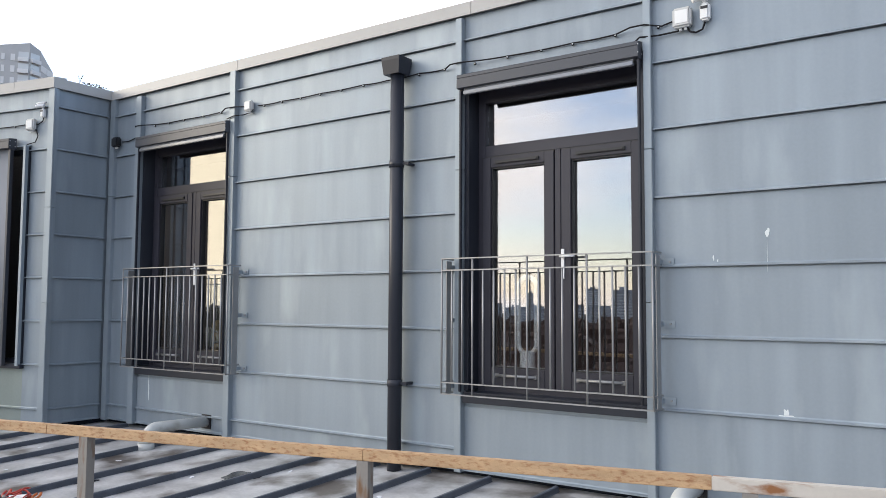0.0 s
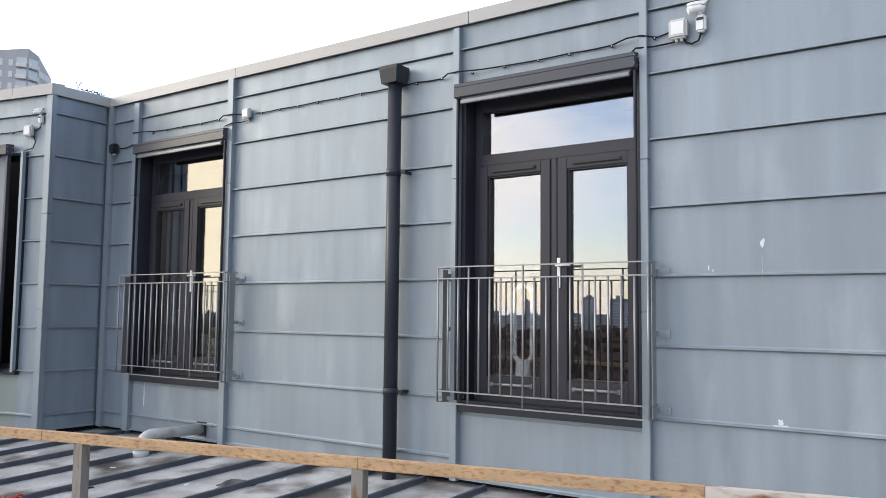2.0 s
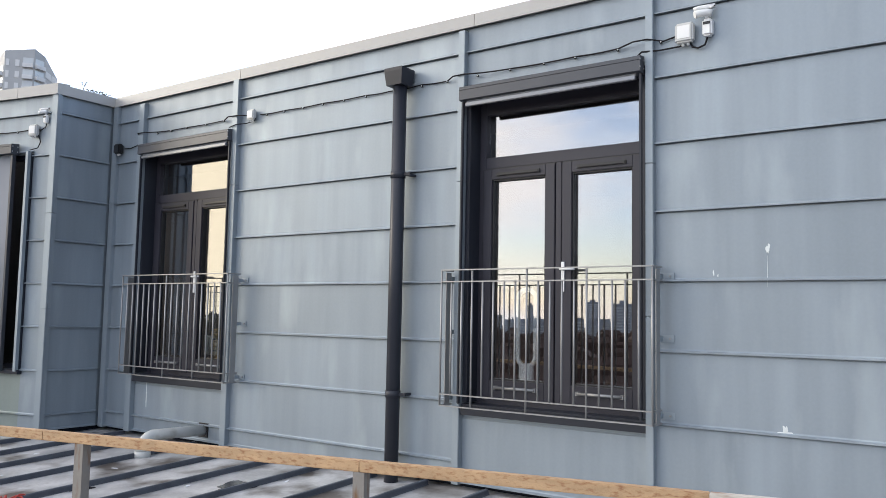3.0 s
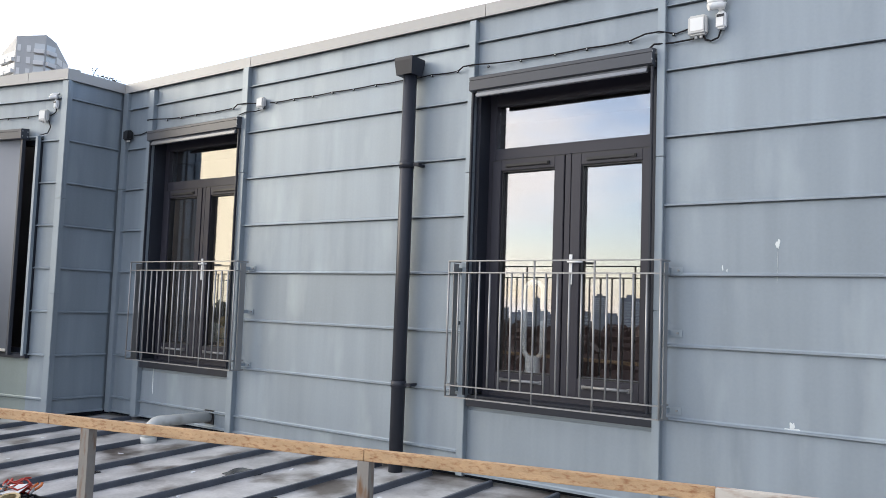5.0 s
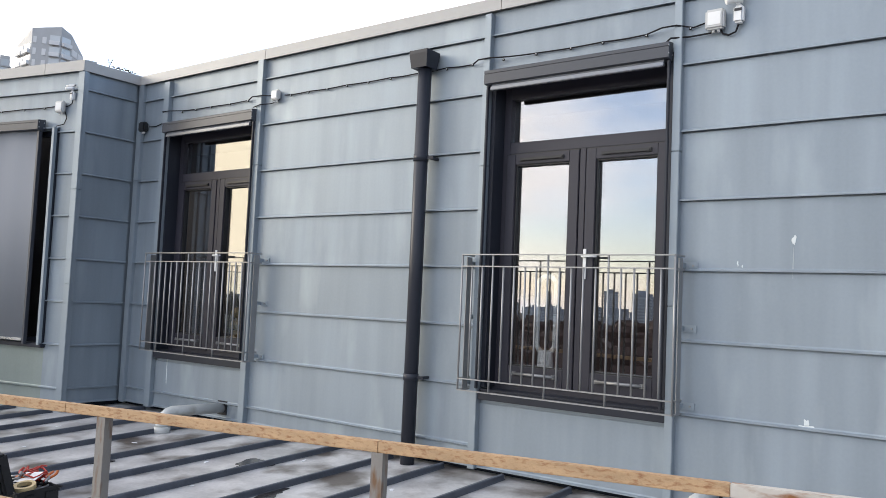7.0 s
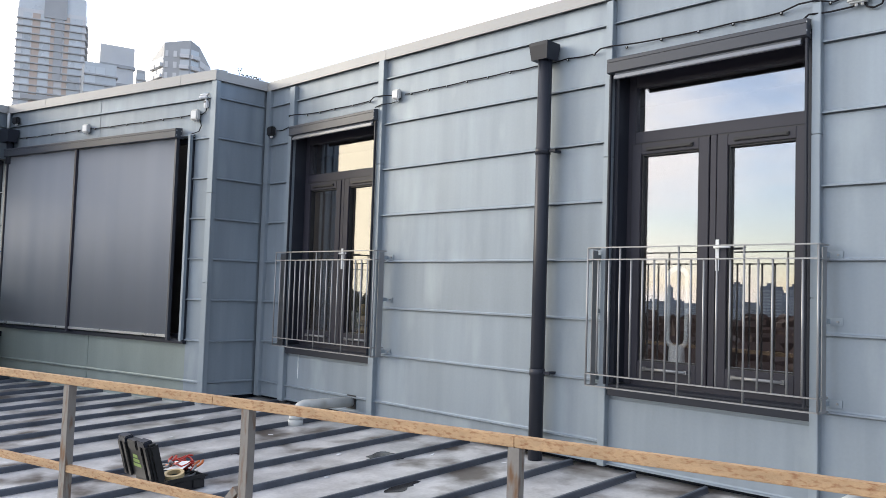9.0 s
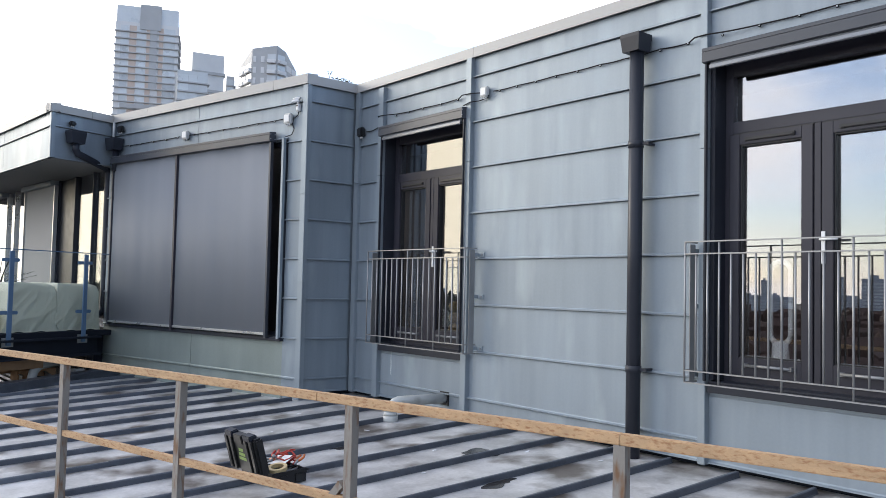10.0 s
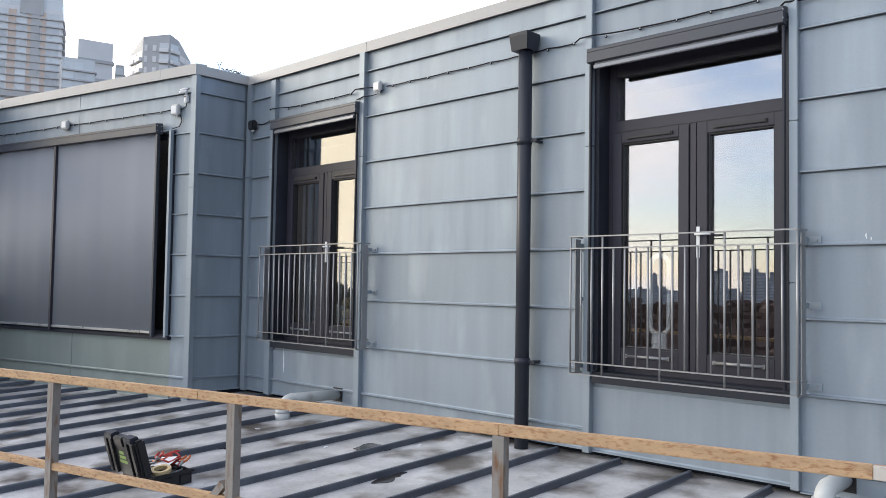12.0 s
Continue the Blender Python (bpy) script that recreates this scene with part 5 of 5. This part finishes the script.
def bevelled_tower(dist):
    """The nearer tower with canted corners: three faces of balconies and glass round a dark core."""
    p = compass(-0.8925, 0.4511, dist)
    top = 0.2856 * dist + 1.87
    ob = base_at("tower", Matrix.Translation((p.x, p.y - 5.8, top)) @ Matrix.Rotation(math.atan2(0.8925, 0.4511), 4, "Z"), "canted apartment tower with dark frames and recessed balconies", "tower", "city towers")
    k = dist / 1509
    plan = [(-52 * k, 9), (-30 * k, 0), (14 * k, -1.5), (30 * k, 1.0), (52 * k, 10), (40 * k, 26), (-40 * k, 26)]
    tops = [-4.2, -0.6, 0.6, -0.6, -4.4, -5, -5]
    bm = bmesh.new()
    hi, lo = [bm.verts.new((x, y, z)) for (x, y), z in zip(plan, tops)], [bm.verts.new((x, y, -140)) for x, y in plan]
    bm.faces.new(hi), bm.faces.new(lo[::-1])
    for j in range(7):
        bm.faces.new([lo[j], lo[(j + 1) % 7], hi[(j + 1) % 7], hi[j]])
    part("wall", bm, HAZY_SLATE, ob)
    for j, spans, mat_, t0 in ((0, ((0.08, 0.46), (0.54, 0.95)), HAZY_GLAZING, 5.0), (1, ((0.05, 0.16), (0.36, 0.5), ), HAZY_CONCRETE, 3.0), (1, ((0.62, 0.97),), HAZY_GLAZING, 2.2), (2, ((0.08, 0.92),), HAZY_GLAZING, 2.2), (3, ((0.06, 0.48), (0.52, 0.94)), HAZY_CONCRETE, 4.6)):
        a, b = Vector((*plan[j], 0)), Vector((*plan[j + 1], 0))
        out = Vector(((b - a).y, -(b - a).x, 0)).normalized()
        for f in range(9):
            for u0, u1 in spans:
                q0, q1 = a.lerp(b, u0), a.lerp(b, u1)
                z = -t0 - f * 3.4
                bm = bmesh.new()
                for z0, z1, o in ((z - 1.9, z, 0.12),):
                    vs = [bm.verts.new(v + out * off + Vector((0, 0, zz))) for zz in (z0, z1) for off in (-0.3, o) for v in (q0, q1)]
                    for q in ((2, 3, 7, 6), (0, 1, 3, 2), (4, 5, 7, 6), (0, 2, 6, 4), (1, 3, 7, 5)):
                        bm.faces.new([vs[i] for i in q])
                w = part("window", bm, mat_, ob)
                if mat_ is HAZY_GLAZING:
                    bm = bmesh.new()
                    vs = [bm.verts.new(v + out * off + Vector((0, 0, zz))) for zz in (z - 2.9, z - 1.75) for off in (-0.2, 0.9) for v in (q0, q1)]
                    for q in ((2, 3, 7, 6), (0, 1, 3, 2), (4, 5, 7, 6), (0, 2, 6, 4), (1, 3, 7, 5)):
                        bm.faces.new([vs[i] for i in q])
                    part("balcony", bm, HAZY_CONCRETE, w)
    return ob


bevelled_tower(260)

# skyline opposite, seen only in the glass
rnd = random.Random(21)
for k in range(190):
    ang, dist = radians(rnd.uniform(228, 268) if k < 130 else rnd.uniform(195, 345)), rnd.uniform(900, 2100)
    w, d, h = rnd.uniform(9, 30), rnd.uniform(9, 22), 28 + rnd.choice((0, 2, 4, 6, 9, 13, 18, 26, 36)) * rnd.uniform(0.7, 1.2) * dist / 1500
    ob = base_at("city_block", Matrix.Translation((math.cos(ang) * dist, math.sin(ang) * dist, -30)) @ Matrix.Rotation(ang + math.pi / 2 + math.pi, 4, "Z"), "grey city high-rise far off on the skyline", "building", "skyline blocks")
    bm = bmesh.new()
    box(bm, -w / 2, w / 2, -d / 2, d / 2, 0, h)
    if rnd.random() < 0.5:
        box(bm, -w / 5, w / 5, -d / 5, d / 5, h, h + 4)
    part("wall", bm, HAZY_CITY, ob)
    bm = bmesh.new()
    for f in range(int(h / 3.6) - 1):
        box(bm, -w * 0.46, w * 0.46, d / 2, d / 2 + 0.1, 2 + f * 3.6, 4 + f * 3.6), box(bm, -w * 0.46, w * 0.46, -d / 2 - 0.1, -d / 2, 2 + f * 3.6, 4 + f * 3.6)
    tagged(part("window_band", bm, HAZY_GLAZING, ob), kind="stuff")
bm = bmesh.new()
for k in range(1800):
    ang, dist = radians(rnd.uniform(185, 300)), rnd.uniform(130, 800)
    m = Matrix.Translation((math.cos(ang) * dist, math.sin(ang) * dist, -30)) @ Matrix.Rotation(rnd.uniform(0, 6.28), 4, "Z")
    w, d, h = rnd.uniform(3, 9), rnd.uniform(4, 9), rnd.uniform(5, 15) + dist * 0.010
    box(bm, -w, w, -d / 2, d / 2, 0, h, m)
    prism(bm, [(-d / 2, h), (0, h + d * 0.35), (d / 2, h)], -w, w, m)
tagged(part("far_houses", bm, BRICKY), "dense brick houses of the city below", "houses", kind="stuff")
verts, faces = [], []
for k in range(900):
    ang, dist = radians(rnd.uniform(188, 230)), rnd.uniform(120, 560)
    c = Vector((math.cos(ang) * dist, math.sin(ang) * dist, -30 + rnd.uniform(8, 22) + dist * 0.012))
    for j in range(3):
        o, r = c + Vector((rnd.uniform(-4, 4), rnd.uniform(-4, 4), rnd.uniform(-3, 3))), rnd.uniform(1.5, 4)
        i = len(verts)
        verts += [o + Vector(v) * r * rnd.uniform(0.7, 1.2) for v in ((1, 0, 0), (-1, 0, 0), (0, 1, 0), (0, -1, 0), (0, 0, 1), (0, 0, -1))]
        faces += [(i + a, i + b, i + c_) for a in (0, 1) for b in (2, 3) for c_ in (4, 5)]
me = bpy.data.meshes.new("far_trees")
me.from_pydata(verts, [], faces)
me.materials.append(FOLIAGE)
tagged(new("far_trees", me), "dark tree crowns between the houses", "trees", kind="stuff")

for k, (x, y) in enumerate(((-4.95, -0.62), (-5.55, -1.2), (-3.75, -0.85), (-6.7, -1.15), (-4.3, -0.4), (-7.3, -1.9), (-5.0, -1.75), (-3.3, -0.5), (-8.0, -1.2))):
    blot("litter_scrap", roof_tilt @ pose(x, y, 0.002, 4, 3, 40 * k), 0.012 + 0.003 * (k % 3), 0.022, 30 + k, PAPER, "tiny pale scrap of litter on the metal roof", "litter", 0.004)


# ---- dry weeds rooted along the return coping ----
STRAW = surface("dry_weed", (0.11, 0.10, 0.08), 0.8, 0, 0.2, 20, 1, 0)
rnd = random.Random(5)
for y, h, n in ((-0.46, 0.095, 3), (-0.38, 0.035, 4), (-0.32, 0.045, 4), (-0.26, 0.04, 5), (-0.20, 0.035, 4), (-0.15, 0.03, 3)):
    weed = base_at("dry_weed", pose(CORNER_X + 0.02, y, TOP + 0.106), "dry thin weed growing on the coping", "weed", "weeds on the coping")
    for k in range(n):
        ax, ay, hh = rnd.uniform(-0.03, 0.03), rnd.uniform(-0.05, 0.05), h * rnd.uniform(0.6, 1.1)
        bm = bmesh.new()
        hose(bm, [(0, 0, 0), (ax * 0.3, ay * 0.3, hh * 0.5), (ax, ay, hh)], 0.0022, 5)
        stem = part("stem", bm, STRAW, weed)
        for j in range(2):
            bm = bmesh.new()
            bmesh.ops.create_icosphere(bm, subdivisions=1, radius=0.007, matrix=Matrix.Translation((ax * (0.6 + 0.4 * j), ay * (0.6 + 0.4 * j), hh * (0.7 + 0.3 * j))) @ Matrix.Diagonal((1, 1.6, 0.7, 1)))
            part("leaf", bm, STRAW, stem)
